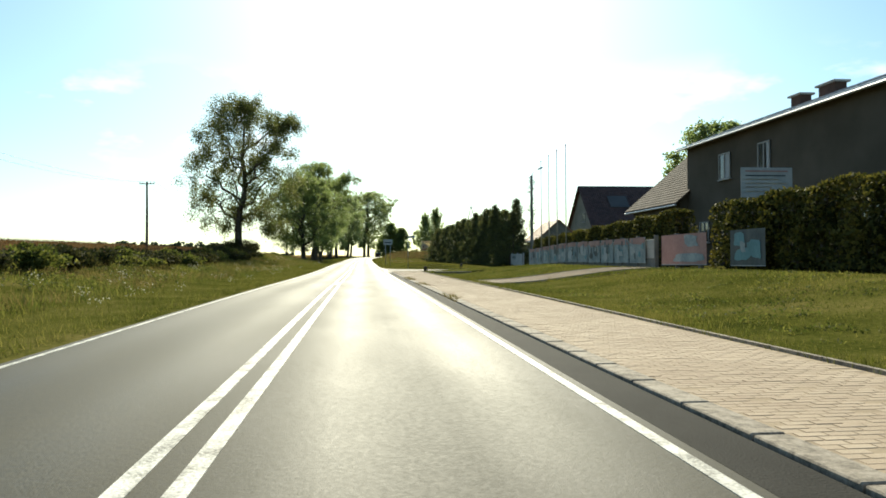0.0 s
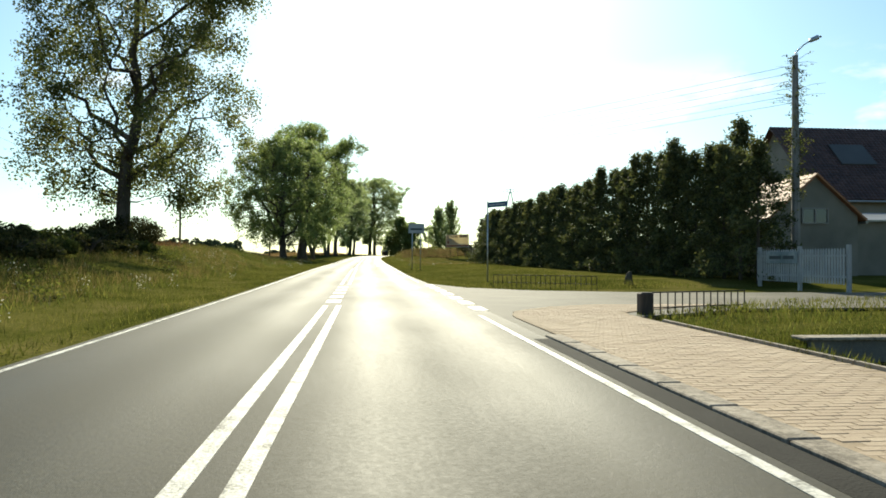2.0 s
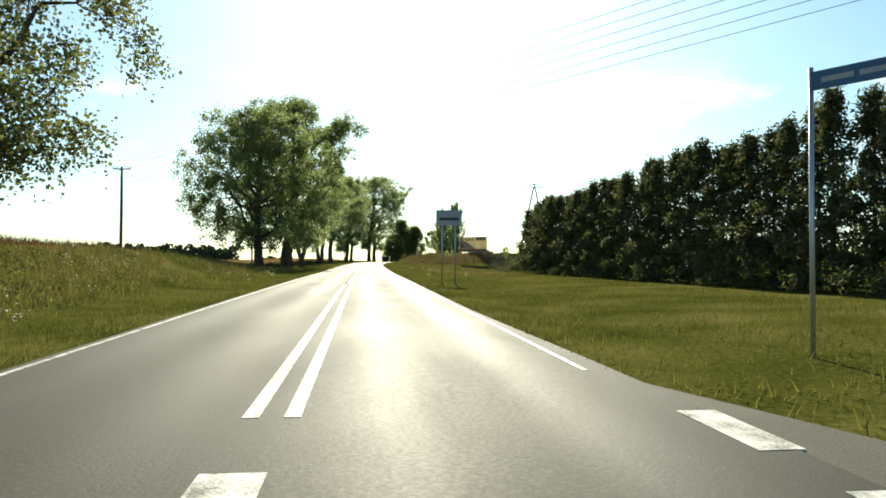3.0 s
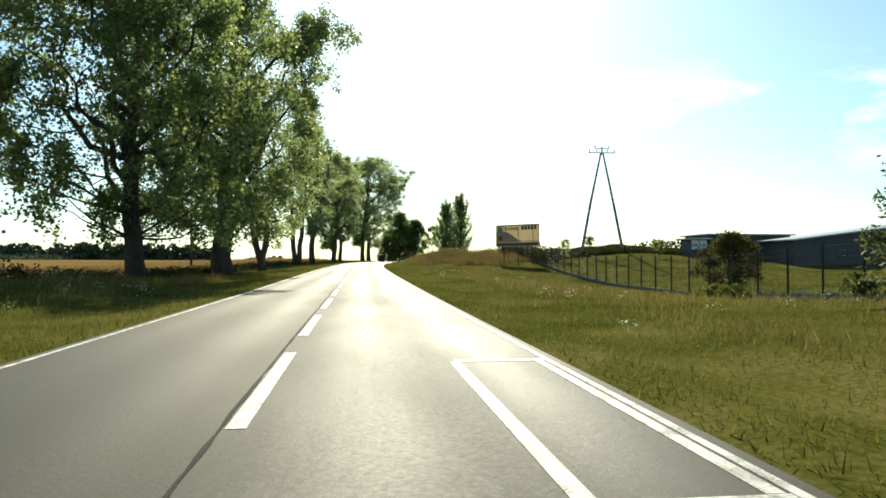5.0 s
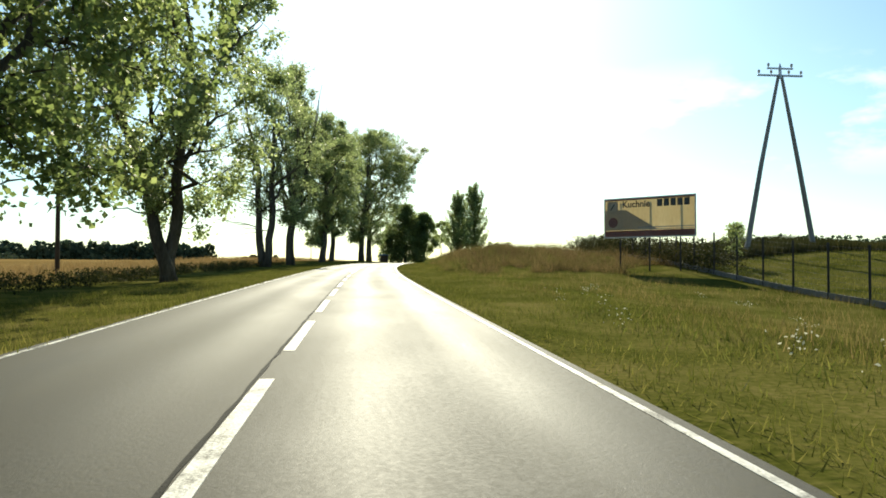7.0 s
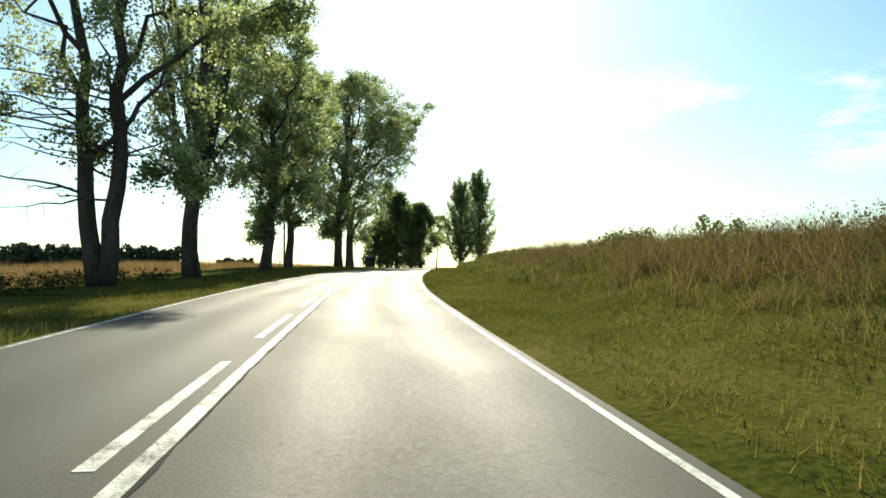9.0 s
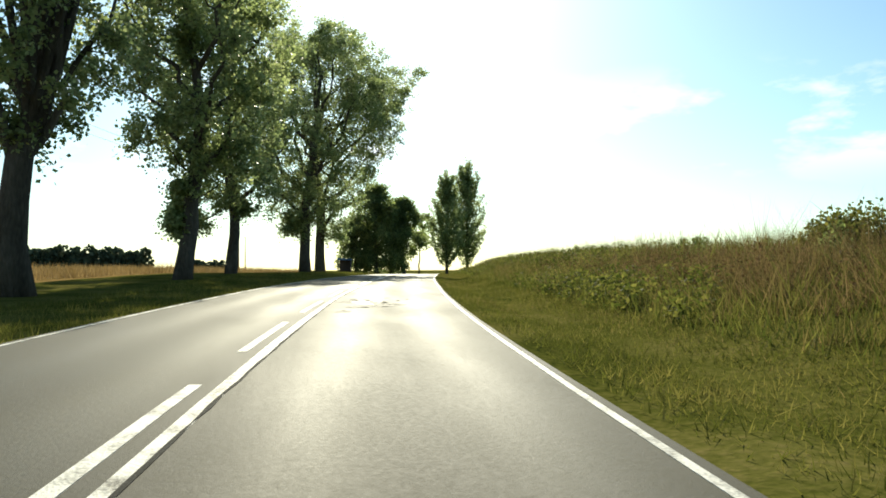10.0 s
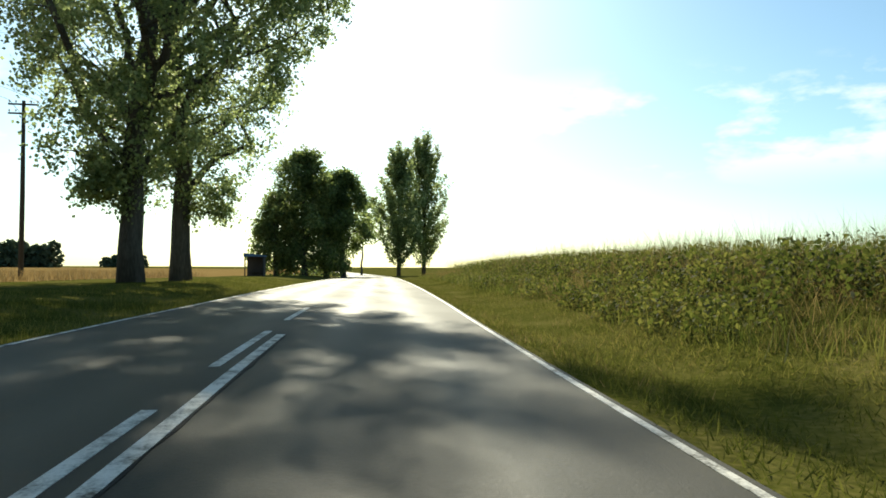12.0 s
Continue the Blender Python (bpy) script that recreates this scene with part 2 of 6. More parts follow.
BRICK = material("chimney_brick", [(0.070, 0.040, 0.030), (0.12, 0.068, 0.050)], 0.9, 3, 30, 0.5)
WHITE_PAINT = material("white_paint", [(0.66, 0.65, 0.62), (0.80, 0.79, 0.77)], 0.5, 2, 30, 0.1)
FRAME_WHITE = material("window_frame_grey", [(0.22, 0.21, 0.19), (0.32, 0.31, 0.29)], 0.5, 2, 30, 0.05)
OLD_WHITE = material("weathered_white_paint", [(0.30, 0.31, 0.31), (0.46, 0.46, 0.45)], 0.7, 2, 30, 0.1)
BLUE_SIGN = material("blue_sign_face", [(0.040, 0.105, 0.19), (0.06, 0.14, 0.24)], 0.45, 2, 30, 0.05)
SIGN_BACK = material("sign_back", [(0.28, 0.29, 0.30), (0.36, 0.37, 0.38)], 0.45, 2, 30, 0.1, metal=0.5)
DARK_WOOD = material("dark_wood", [(0.035, 0.026, 0.02), (0.08, 0.06, 0.045)], 0.8, 2, 25, 0.4, stretch=(1, 1, 0.2))
SHED_WALL = material("shed_sheet", [(0.055, 0.055, 0.055), (0.085, 0.083, 0.080)], 0.6, 0.6, 20, 0.2)
BANNER_PALE = material("banner_pale", [(0.13, 0.17, 0.18), (0.22, 0.26, 0.27), (0.33, 0.36, 0.36)], 0.6, 1.2, 8, 0.1)
BANNER_TEAL = material("banner_teal", [(0.07, 0.17, 0.19), (0.13, 0.27, 0.30)], 0.6, 1.5, 8, 0.1)
BANNER_RED = material("banner_red", [(0.28, 0.135, 0.12), (0.40, 0.22, 0.19)], 0.6, 1.0, 8, 0.1)
BANNER_DARK = material("banner_dark", [(0.035, 0.045, 0.05), (0.08, 0.09, 0.09)], 0.6, 1.5, 8, 0.1)
BOARD_CREAM = material("billboard_cream", [(0.66, 0.57, 0.37), (0.76, 0.66, 0.44), (0.82, 0.73, 0.52)], 0.6, 0.6, 10, 0.05, stretch=(1, 1, 0.3), through_light=0.5)
BOARD_PALE = material("billboard_pale", [(0.50, 0.46, 0.36), (0.66, 0.60, 0.48)], 0.6, 0.8, 10, 0.05, through_light=0.5)
BOARD_MAUVE = material("billboard_mauve", [(0.26, 0.13, 0.12), (0.36, 0.20, 0.18)], 0.6, 0.8, 10, 0.05, through_light=0.5)
BOARD_GREY = material("billboard_grey", [(0.46, 0.42, 0.33), (0.56, 0.51, 0.41)], 0.5, 0.8, 10, 0.05, through_light=0.5)
RUBBLE = material("rubble", [(0.20, 0.18, 0.16), (0.38, 0.36, 0.33)], 0.9, 3, 20, 0.4, per_island=0.5)
GLASS = bpy.data.materials.new("window_glass")
GLASS.use_nodes = True
_g = GLASS.node_tree.nodes["Principled BSDF"]
_g.inputs["Base Color"].default_value, _g.inputs["Roughness"].default_value = (0.02, 0.025, 0.03, 1), 0.06
_g.inputs["Specular IOR Level"].default_value = 0.8

# ---- mesh helpers ----


class Buf:
    """Vertices and faces of one mesh in the making."""

    def __init__(self):
        self.v, self.f, self.count, self.mi = [], [], 0, []

    def add(self, verts, faces, mat=0):
        self.v.append(np.asarray(verts, float).reshape(-1, 3))
        self.f += [[i + self.count for i in f] for f in faces]
        self.mi += [mat] * len(faces)
        self.count += len(self.v[-1])
        return self

    def box(self, x0, y0, z0, x1, y1, z1, mat=0, bevel=0.0):
        c = bevel
        if c:
            v, f = [], []
            bm = bmesh.new()
            bmesh.ops.create_cube(bm, size=1)
            for q in bm.verts:
                q.co = Vector(((x0 + x1) / 2 + q.co.x * (x1 - x0), (y0 + y1) / 2 + q.co.y * (y1 - y0), (z0 + z1) / 2 + q.co.z * (z1 - z0)))
            bmesh.ops.bevel(bm, geom=bm.edges[:], offset=c, segments=1, affect="EDGES")
            bm.verts.index_update()
            v = [q.co[:] for q in bm.verts]
            f = [[q.index for q in face.verts] for face in bm.faces]
            bm.free()
            return self.add(v, f, mat)
        v = [(x, y, z) for z in (z0, z1) for y in (y0, y1) for x in (x0, x1)]
        return self.add(v, [(0, 2, 3, 1), (4, 5, 7, 6), (0, 1, 5, 4), (2, 6, 7, 3), (0, 4, 6, 2), (1, 3, 7, 5)], mat)

    def prism(self, poly, thick):
        """A slab: poly is a planar outline, thick the vector to its other face."""
        n, p = len(poly), np.asarray(poly, float)
        q = p + np.asarray(thick, float)
        faces = [list(range(n))[::-1], list(range(n, 2 * n))] + [(i, (i + 1) % n, n + (i + 1) % n, n + i) for i in range(n)]
        return self.add(np.vstack([p, q]), faces)

    def tube(self, pts, radii, n=7, cap=True):
        pts, rings = [Vector(p) for p in pts], []
        for i, p in enumerate(pts):
            d = (pts[min(i + 1, len(pts) - 1)] - pts[max(i - 1, 0)]).normalized()
            a = d.orthogonal().normalized()
            if abs(d.z) > 0.3:
                a = (Vector((1, 0, 0)) - d * d.x).normalized()
            b = d.cross(a)
            rings += [p + (a * math.cos(2 * math.pi * k / n) + b * math.sin(2 * math.pi * k / n)) * radii[i] for k in range(n)]
        faces = [(i * n + k, i * n + (k + 1) % n, (i + 1) * n + (k + 1) % n, (i + 1) * n + k) for i in range(len(pts) - 1) for k in range(n)]
        if cap:
            faces += [list(range(n))[::-1], [(len(pts) - 1) * n + k for k in range(n)]]
        return self.add([tuple(r) for r in rings], faces)

    def mesh(self, name, mats, smooth=False):
        me = bpy.data.meshes.new(name)
        me.from_pydata(np.vstack(self.v).tolist(), [], self.f)
        for m in mats if isinstance(mats, (list, tuple)) else [mats]:
            me.materials.append(m)
        if any(self.mi):
            me.polygons.foreach_set("material_index", self.mi)
        if smooth:
            me.polygons.foreach_set("use_smooth", [True] * len(me.polygons))
        me.update()
        return me


def thing(name, label, category, loc=(0, 0, 0), rz=0.0, group="", kind=""):
    e = new(name)
    e.matrix_world = pose(*loc, 0, 0, rz)
    return tagged(e, label, category, group, kind)


def part(name, buf, mat, parent, label="", smooth=False, kind=""):
    ob = new(name, buf.mesh(name, mat, smooth))
    ob.parent = parent
    return tagged(ob, label, kind=kind)


def single(name, buf, mat, label, category="", kind="", smooth=False, group=""):
    return tagged(new(name, buf.mesh(name, mat, smooth)), label, category, group, kind)


def diamonds(name, centres, sizes, rng, mat, flat=0.0, slim=0.6):
    """Many small leaves, each a folded rhomb of two triangles."""
    n = len(centres)
    a = rng.normal(size=(n, 3))
    a[:, 2] *= 1 - flat
    a /= np.linalg.norm(a, axis=1)[:, None]
    b = np.cross(a, rng.normal(size=(n, 3)))
    b /= np.linalg.norm(b, axis=1)[:, None]
    c = np.cross(a, b)
    s = np.asarray(sizes)[:, None]
    v = np.stack([centres - a * s * 0.5, centres + b * s * slim * 0.5 + c * s * 0.08, centres + a * s * 0.5, centres - b * s * slim * 0.5 + c * s * 0.08], 1).reshape(-1, 3)
    me = bpy.data.meshes.new(name)
    me.vertices.add(4 * n)
    me.vertices.foreach_set("co", v.ravel())
    me.loops.add(4 * n)
    me.loops.foreach_set("vertex_index", np.arange(4 * n))
    me.polygons.add(n)
    me.polygons.foreach_set("loop_start", np.arange(0, 4 * n, 4))
    me.polygons.foreach_set("loop_total", np.full(n, 4))
    me.materials.append(mat)
    me.update(calc_edges=True)
    return me


def blades(name, roots, heights, widths, rng, mat, lean=0.35):
    """Many grass blades, each a narrow leaning triangle."""
    n = len(roots)
    az = rng.uniform(0, 2 * np.pi, n)
    side = np.stack([np.cos(az), np.sin(az), 0 * az], 1) * widths[:, None] / 2
    tilt = rng.normal(size=(n, 2)) * lean * heights[:, None]
    tip = roots + np.stack([tilt[:, 0], tilt[:, 1], heights], 1)
    v = np.stack([roots - side, roots + side, tip], 1).reshape(-1, 3)
    me = bpy.data.meshes.new(name)
    me.vertices.add(3 * n)
    me.vertices.foreach_set("co", v.ravel())
    me.loops.add(3 * n)
    me.loops.foreach_set("vertex_index", np.arange(3 * n))
    me.polygons.add(n)
    me.polygons.foreach_set("loop_start", np.arange(0, 3 * n, 3))
    me.polygons.foreach_set("loop_total", np.full(n, 3))
    me.materials.append(mat)
    me.update(calc_edges=True)
    return me

# ---- lie of the land ----


def S(a, b, v):
    t = np.clip((np.asarray(v, float) - a) / (b - a), 0, 1)
    return t * t * (3 - 2 * t)


ROAD_Y = [-400, 0, 30, 60, 90, 120, 150, 170, 185, 200, 215, 230, 245, 260, 275, 290, 310, 340, 375, 420, 480, 700]
ROAD_X = [-0.95, -0.95, -1.05, -1.04, -1.16, -1.17, -1.04, -0.91, -0.70, -0.26, 0.45, 1.82, 3.82, 6.06, 8.75, 11.4, 14.9, 20.1, 25.4, 31.0, 38.0, 58.0]
RISE_Y = [-5, 20, 45, 70, 100, 130, 160, 190, 210, 230, 250, 270, 290, 310, 340, 380, 480, 700]
RISE_Z = [0.0, 0.16, 0.23, 0.40, 0.74, 0.99, 1.36, 1.76, 2.06, 2.38, 2.63, 2.74, 2.74, 2.64, 2.42, 2.10, 1.5, 0.8]


def rise(y):
    """The long climb of the whole place along the road, up to a crest."""
    y = np.asarray(y, float)
    return sum(np.interp(y + d, RISE_Y, RISE_Z) for d in (-9, -3, 3, 9)) / 4


def xc(y):
    """The road's centre line, smoothed."""
    y = np.asarray(y, float)
    return sum(np.interp(y + d, ROAD_Y, ROAD_X) for d in (-6, -2, 2, 6)) / 4


def left_half(y):
    return np.interp(y, [40, 80, 130, 160, 190, 215, 240, 270], [2.66, 2.80, 2.90, 3.10, 3.22, 3.40, 3.60, 3.35])


def right_half(y):
    return np.interp(y, [0, 40, 190, 215, 240, 270], [2.84, 2.92, 2.94, 3.0, 3.25, 3.42])


def land(x, y):
    x, y = np.asarray(x, float), np.asarray(y, float)
    u = x - xc(y)
    west = -u
    turn = 0.9 * np.clip(west - 14, 0, 900)
    north = S(112 + turn, 150 + turn, y)
    h = (1 - north) * ((1.05 + 0.6 * S(52, 82, y)) * S(6.0, 14.5, west) + 0.052 * np.clip(west - 15, 0, 46))
    verge = np.interp(y, [130, 150, 190, 226, 238, 252, 266, 300], [0.05, -0.22, -0.36, -0.20, -0.16, 0.12, 0.27, 0.20])
    h = h + north * (verge * S(4.6, 9.5, west) + 0.006 * np.clip(west - 20, 0, 250))
    h = h - 0.10 * S(3.2, 4.4, west) * (1 - S(5.0, 7.0, west))
    # east side: front gardens, dip by the wire fence, rising paddock, bank under tall grass
    h = h + 0.55 * S(7.0, 14.0, u) * (1 - S(48, 66, y)) + 0.15 * S(5, 12, u) * S(48, 66, y) * (1 - S(110, 125, y))
    dip = S(118, 150, y) * (1 - S(158, 192, y))
    h = h - 1.15 * S(4.5, 17.0, u) * dip
    h = h + 0.80 * S(21, 33, u) * S(138, 172, y) * (1 - S(190, 226, y)) - 0.42 * S(34, 40, u) * S(150, 180, y) * (1 - S(215, 260, y))
    h = h + 0.5 * S(17, 21, u) * S(172, 200, y) * (1 - S(240, 260, y))
    bank = S(176, 214, y) * (1 - S(330, 385, y))
    h = h + (0.68 * S(4.6, 11.5, u) + 0.30 * S(10, 25, u)) * bank
    h = h + 0.80 * np.exp(-((u - 11.0) / 4.5) ** 2 - ((y - 204) / 12) ** 2)
    h = h - 0.12 * S(3.5, 4.6, u) * (1 - S(4.8, 6.0, u)) * S(66, 90, y)
    h = h - 0.75 * S(5.0, 5.5, x) * (1 - S(8.0, 9.5, x)) * S(47.0, 50.5, y) * (1 - S(52.9, 53.0, y))
    return h

# ---- ground ----
def build_ground():
    ys = np.concatenate([np.array([-900, -500, -250, -120, -60, -30]), np.arange(-15, 420, 2.0), np.arange(420, 560, 10), np.array([600, 680, 800, 1000, 1400, 2000, 3000, 4500])])
    ys = np.unique(np.concatenate([ys, [52.86, 53.06]]))
    us = np.concatenate([-np.array([4200, 2400, 1400, 800, 500, 320, 220, 180, 150, 130, 112] + list(range(100, 31, -3))), np.arange(-30, 36, 0.8), np.array([36, 39, 43, 48, 55, 65, 80, 100, 130, 180, 260, 400, 700, 1200, 2400, 4200])])
    yy, uu = np.meshgrid(ys, us, indexing="ij")
    xx = xc(yy) + uu
    zz = land(xx, yy) + 0.05 * np.vectorize(lambda a, b: noise.noise((a * 0.35, b * 0.35, 0)))(xx, yy) * S(4, 8, np.abs(uu))
    zz = np.where((uu > -left_half(yy) - 0.5) & (uu < right_half(yy) + 0.6), -0.05, zz)
    # room for the footway and the side street
    paved = (uu > 2) & (xx < 4.9 - 0.002 * yy) & (yy > -20) & (yy < 58)
    street = (uu > 2) & (uu < 34) & (yy > 56) & (yy < 72)
    zz = np.where(paved | street, np.minimum(zz, -0.09), zz)
    drive = (xx > 4.6) & (xx < 15.8) & (yy > 27.0 + 0.28 * (xx - 5)) & (yy < 34.4 + 0.2 * (xx - 5))
    zz = np.where(drive, zz - 0.2, zz)
    ny, nu = zz.shape
    b = Buf()
    faces = [(i * nu + j, i * nu + j + 1, (i + 1) * nu + j + 1, (i + 1) * nu + j) for i in range(ny - 1) for j in range(nu - 1)]
    b.add(np.stack([xx, yy, zz], -1).reshape(-1, 3), faces)
    b.mi = []
    for i in range(ny - 1):
        y = ys[i]
        for j in range(nu - 1):
            w = -us[j]
            edge = 13.5 + 0.8 * math.sin(y * 0.09)
            b.mi.append(1 if w > edge and y < 118 + 0.9 * (w - 14) else 2 if w > 17 + 0.8 * math.sin(y * 0.07) and y < 900 else 0)
    return single("ground", b, [GRASS_SOIL, BROWN_FIELD, WHEAT], "rough summer grass verges with a brown crop field and ripe wheat", "ground", "structure", smooth=True)


build_ground()


def strip(y0, y1, left, right, z, step=1.0):
    """A ribbon along the road between two offsets from its centre line (numbers or functions of y)."""
    b = Buf()
    n = max(1, int(math.ceil((y1 - y0) / step)))
    y = np.linspace(y0, y1, n + 1)
    l = left(y) if callable(left) else np.full_like(y, left)
    r = right(y) if callable(right) else np.full_like(y, right)
    # offsets run square to the road
    g = (xc(y + 0.5) - xc(y - 0.5))
    c = 1 / np.sqrt(1 + g * g)
    top = [np.stack([xc(y) + o * c, y - o * g * c, 0 * y + z], 1) for o in (l, r)]
    low = [t - np.array([0, 0, 0.03]) for t in top]
    v = np.concatenate([top[0], top[1], low[0], low[1]])
    m = n + 1
    f = []
    for i in range(n):
        f += [(i, m + i, m + i + 1, i + 1), (2 * m + i, i, i + 1, 2 * m + i + 1), (m + i, 3 * m + i, 3 * m + i + 1, m + i + 1)]
    f += [(0, 2 * m, 3 * m, m), (n, m + n, 3 * m + n, 2 * m + n)]
    return b.add(v, f)


def build_road():
    road = thing("road", "worn grey asphalt country road bending right between verges", "road", kind="structure")
    ys = np.concatenate([np.arange(-120, 400, 2.0), np.arange(400, 701, 10.0)])
    cols, v, wear = 29, [], []
    for y in ys:
        a, c = float(-left_half(y)) - 0.13, float(right_half(y)) + 0.30 - 0.19 * float(S(72, 84, y))
        for i in range(cols):
            u = a + (c - a) * i / (cols - 1)
            v += [(float(xc(y)) + u, float(y), -0.06), (float(xc(y)) + u, float(y), 0.0)]
            wear += 2 * [sum(math.exp(-((u - w) / 0.40) ** 2) for w in (-2.25, -0.80, 0.85, 2.25))]
    f, w = [], 2 * cols
    for j in range(len(ys) - 1):
        o = j * w
        f += [(o + 2 * i + 1, o + 2 * i + 3, o + w + 2 * i + 3, o + w + 2 * i + 1) for i in range(cols - 1)]
        f += [(o, o + 1, o + w + 1, o + w), (o + w - 1, o + w - 2, o + 2 * w - 2, o + 2 * w - 1)]
    me = bpy.data.meshes.new("carriageway")
    me.from_pydata(v, [], f)
    me.attributes.new("wheel_wear", "FLOAT", "POINT").data.foreach_set("value", wear)
    me.materials.append(ASPHALT)
    new("carriageway", me).parent = road
    # crumbled surface in the lane: ragged shallow scabs, some worn down to shiny stone
    rng = np.random.default_rng(4)
    def scab(cy, cx, rx, ry, z, mat, seed, n=30, square=2.0):
        ring = []
        for i in range(n):
            a = 2 * math.pi * i / n
            q = 1 + 0.28 * noise.noise((math.cos(a) * 1.9, math.sin(a) * 1.9, seed)) + rng.normal() * 0.015
            y = max(cy + ry * q * math.sin(a), cy - ry * square + 0.05 * noise.noise((a * 6, seed, 1)))
            ring.append((float(xc(y)) + cx + rx * q * math.cos(a), y, z))
        part("worn_scab", Buf().prism(ring, (0, 0, 0.002)), mat, road, "crumbled patch of road surface")
    for k in range(26):
        cy, cx = 229.3 + rng.normal() * 1.1, 0.95 + rng.normal() * 0.34
        scab(cy, cx, rng.uniform(0.04, 0.17), rng.uniform(0.12, 0.45), 0.0006 + 0.00008 * k, CRUMBLED, 0.4 + 1.7 * k, 36)
    for k in range(14):
        cy, cx, rx, ry = 229.4 + rng.normal() * 1.2, 1.0 + rng.normal() * 0.4, rng.uniform(0.03, 0.10), rng.uniform(0.05, 0.16)
        scab(cy, cx, rx, ry, 0.0026 + 0.0001 * k, PATCH, 2.0 + k * 3.1)
    for k, (cy, cx, rx, ry) in enumerate(((229.0, 0.98, 0.17, 0.26), (229.9, 0.80, 0.24, 0.30), (230.3, 1.22, 0.13, 0.22), (231.4, 1.05, 0.10, 0.25))):
        scab(cy, cx, rx, ry, 0.0042 + 0.0001 * k, POLISHED, 51.0 + k * 7.3)
    bits = Buf()
    for k in range(150):
        cy, cx = 228.6 + rng.normal() * 2.4, rng.normal() * 0.7
        x0, q = float(xc(cy)) + 1.15 + cx, rng.uniform(0.003, 0.008)
        bits.add([(x0 + q, cy, 0.003), (x0, cy + q, 0.003), (x0 - q, cy, 0.003), (x0, cy - q, 0.003), (x0, cy, 0.003 + q * 0.7)], [(0, 1, 4), (1, 2, 4), (2, 3, 4), (3, 0, 4)])
    part("loose_grit", bits, OLD_ASPHALT, road, kind="stuff")

    def wavy(seed, w):
        return lambda y: np.array([w + 0.022 * noise.noise((float(q) * 1.7, seed, 0)) + 0.045 * noise.noise((float(q) * 0.11, 3.3, 4)) for q in y])
    for y0, y1, o, w in ((98, 190, -0.095, 0.016), (188, 262, 0.095, 0.012)):
        part("joint_crack", strip(y0, y1, wavy(1.7, o - w), wavy(8.1, o + w), 0.0062, 0.25), PATCH, road, "dark open joint along the crown")
    # paint
    def mark(y0, y1, a, c, name="marking"):
        part(name, strip(y0, y1, a, c, 0.005, 1.2), PAINT, road)
    for y0, y1 in ((-40, 27.85), (32.2, 60.4), (71.5, 98.0)):
        mark(y0, y1, -0.19, -0.07), mark(y0, y1, 0.10, 0.22)
    for y in (28.65, 30.5):
        mark(y, y + 1.0, -0.17, 0.20)
    for k in range(5):
        mark(61.3 + 1.93 * k, 62.42 + 1.93 * k, -0.19, 0.16)
    for k in range(15):
        mark(99.45 + 6.0 * k, 103.45 + 6.0 * k, -0.06, 0.08)
    mark(190.5, 262, -0.05, 0.08, "solid_line")
    for k in range(12):
        mark(194.5 + 6.4 * k, 198.6 + 6.4 * k, -0.32, -0.20)
    mark(-40, 57.5, lambda y: right_half(y) - 0.08, lambda y: right_half(y) + 0.01, "edge_line")
    for k in range(7):
        mark(58.75 + 1.93 * k, 59.9 + 1.93 * k, 2.97, 3.27)
    mark(34.2, 34.36, 2.50, 2.83)
    mark(73.5, 372, lambda y: right_half(y) - 0.06, lambda y: right_half(y) + 0.01, "edge_line")
    mark(-40, 372, lambda y: -left_half(y) - 0.03, lambda y: -left_half(y) + 0.04, "edge_line")
    # corner of a worn box marking
    mark(114.4, 114.56, 1.86, 2.86), mark(109.75, 114.39, 1.80, 1.92), mark(109.6, 109.74, 1.80, 2.86), mark(109.75, 114.39, 2.74, 2.84)
    tagged(road, kind="structure")


build_road()


def flat(name, outline, z, mat, label, thick=0.05):
    b = Buf().prism([(x, y, z - thick) for x, y in outline], (0, 0, thick))
    return single(name, b, mat, label, "pavement", "structure")


flat("side_street", [(1.9, 53.4), (3.2, 54.8), (4.5, 57.0), (8, 59.2), (14, 59.6), (36, 61.0), (36, 67.0), (14, 66.0), (8, 66.4), (5.2, 67.4), (3.2, 69.4), (2.1, 73.0)], -0.012, OLD_ASPHALT, "grey asphalt mouth of a side street joining the road")


def bays(y0, y1, left, right, z, thick, step=2.0):
    """A flat ribbon between two lines x = left(y) and x = right(y), in short bays."""
    y = np.linspace(y0, y1, int((y1 - y0) / step) + 1)
    m = len(y)
    l, r = np.array([left(q) for q in y]), np.array([right(q) for q in y])
    v = np.concatenate([np.stack([x, y, 0 * y + h], 1) for h in (z, z - thick) for x in (l, r)])
    f = [q for i in range(m - 1) for q in ((i, m + i, m + i + 1, i + 1), (2 * m + i, i, i + 1, 2 * m + i + 1), (m + i, 3 * m + i, 3 * m + i + 1, m + i + 1))]
    return Buf().add(v, f + [(0, 2 * m, 3 * m, m), (m - 1, 2 * m - 1, 4 * m - 1, 3 * m - 1)])


single("gutter_strip", bays(-30, 53.6, lambda y: 1.98, lambda y: 2.40 - 0.0036 * y, 0.002, 0.05), PATCH, "dark asphalt gutter strip beside the kerb", "pavement", "structure")


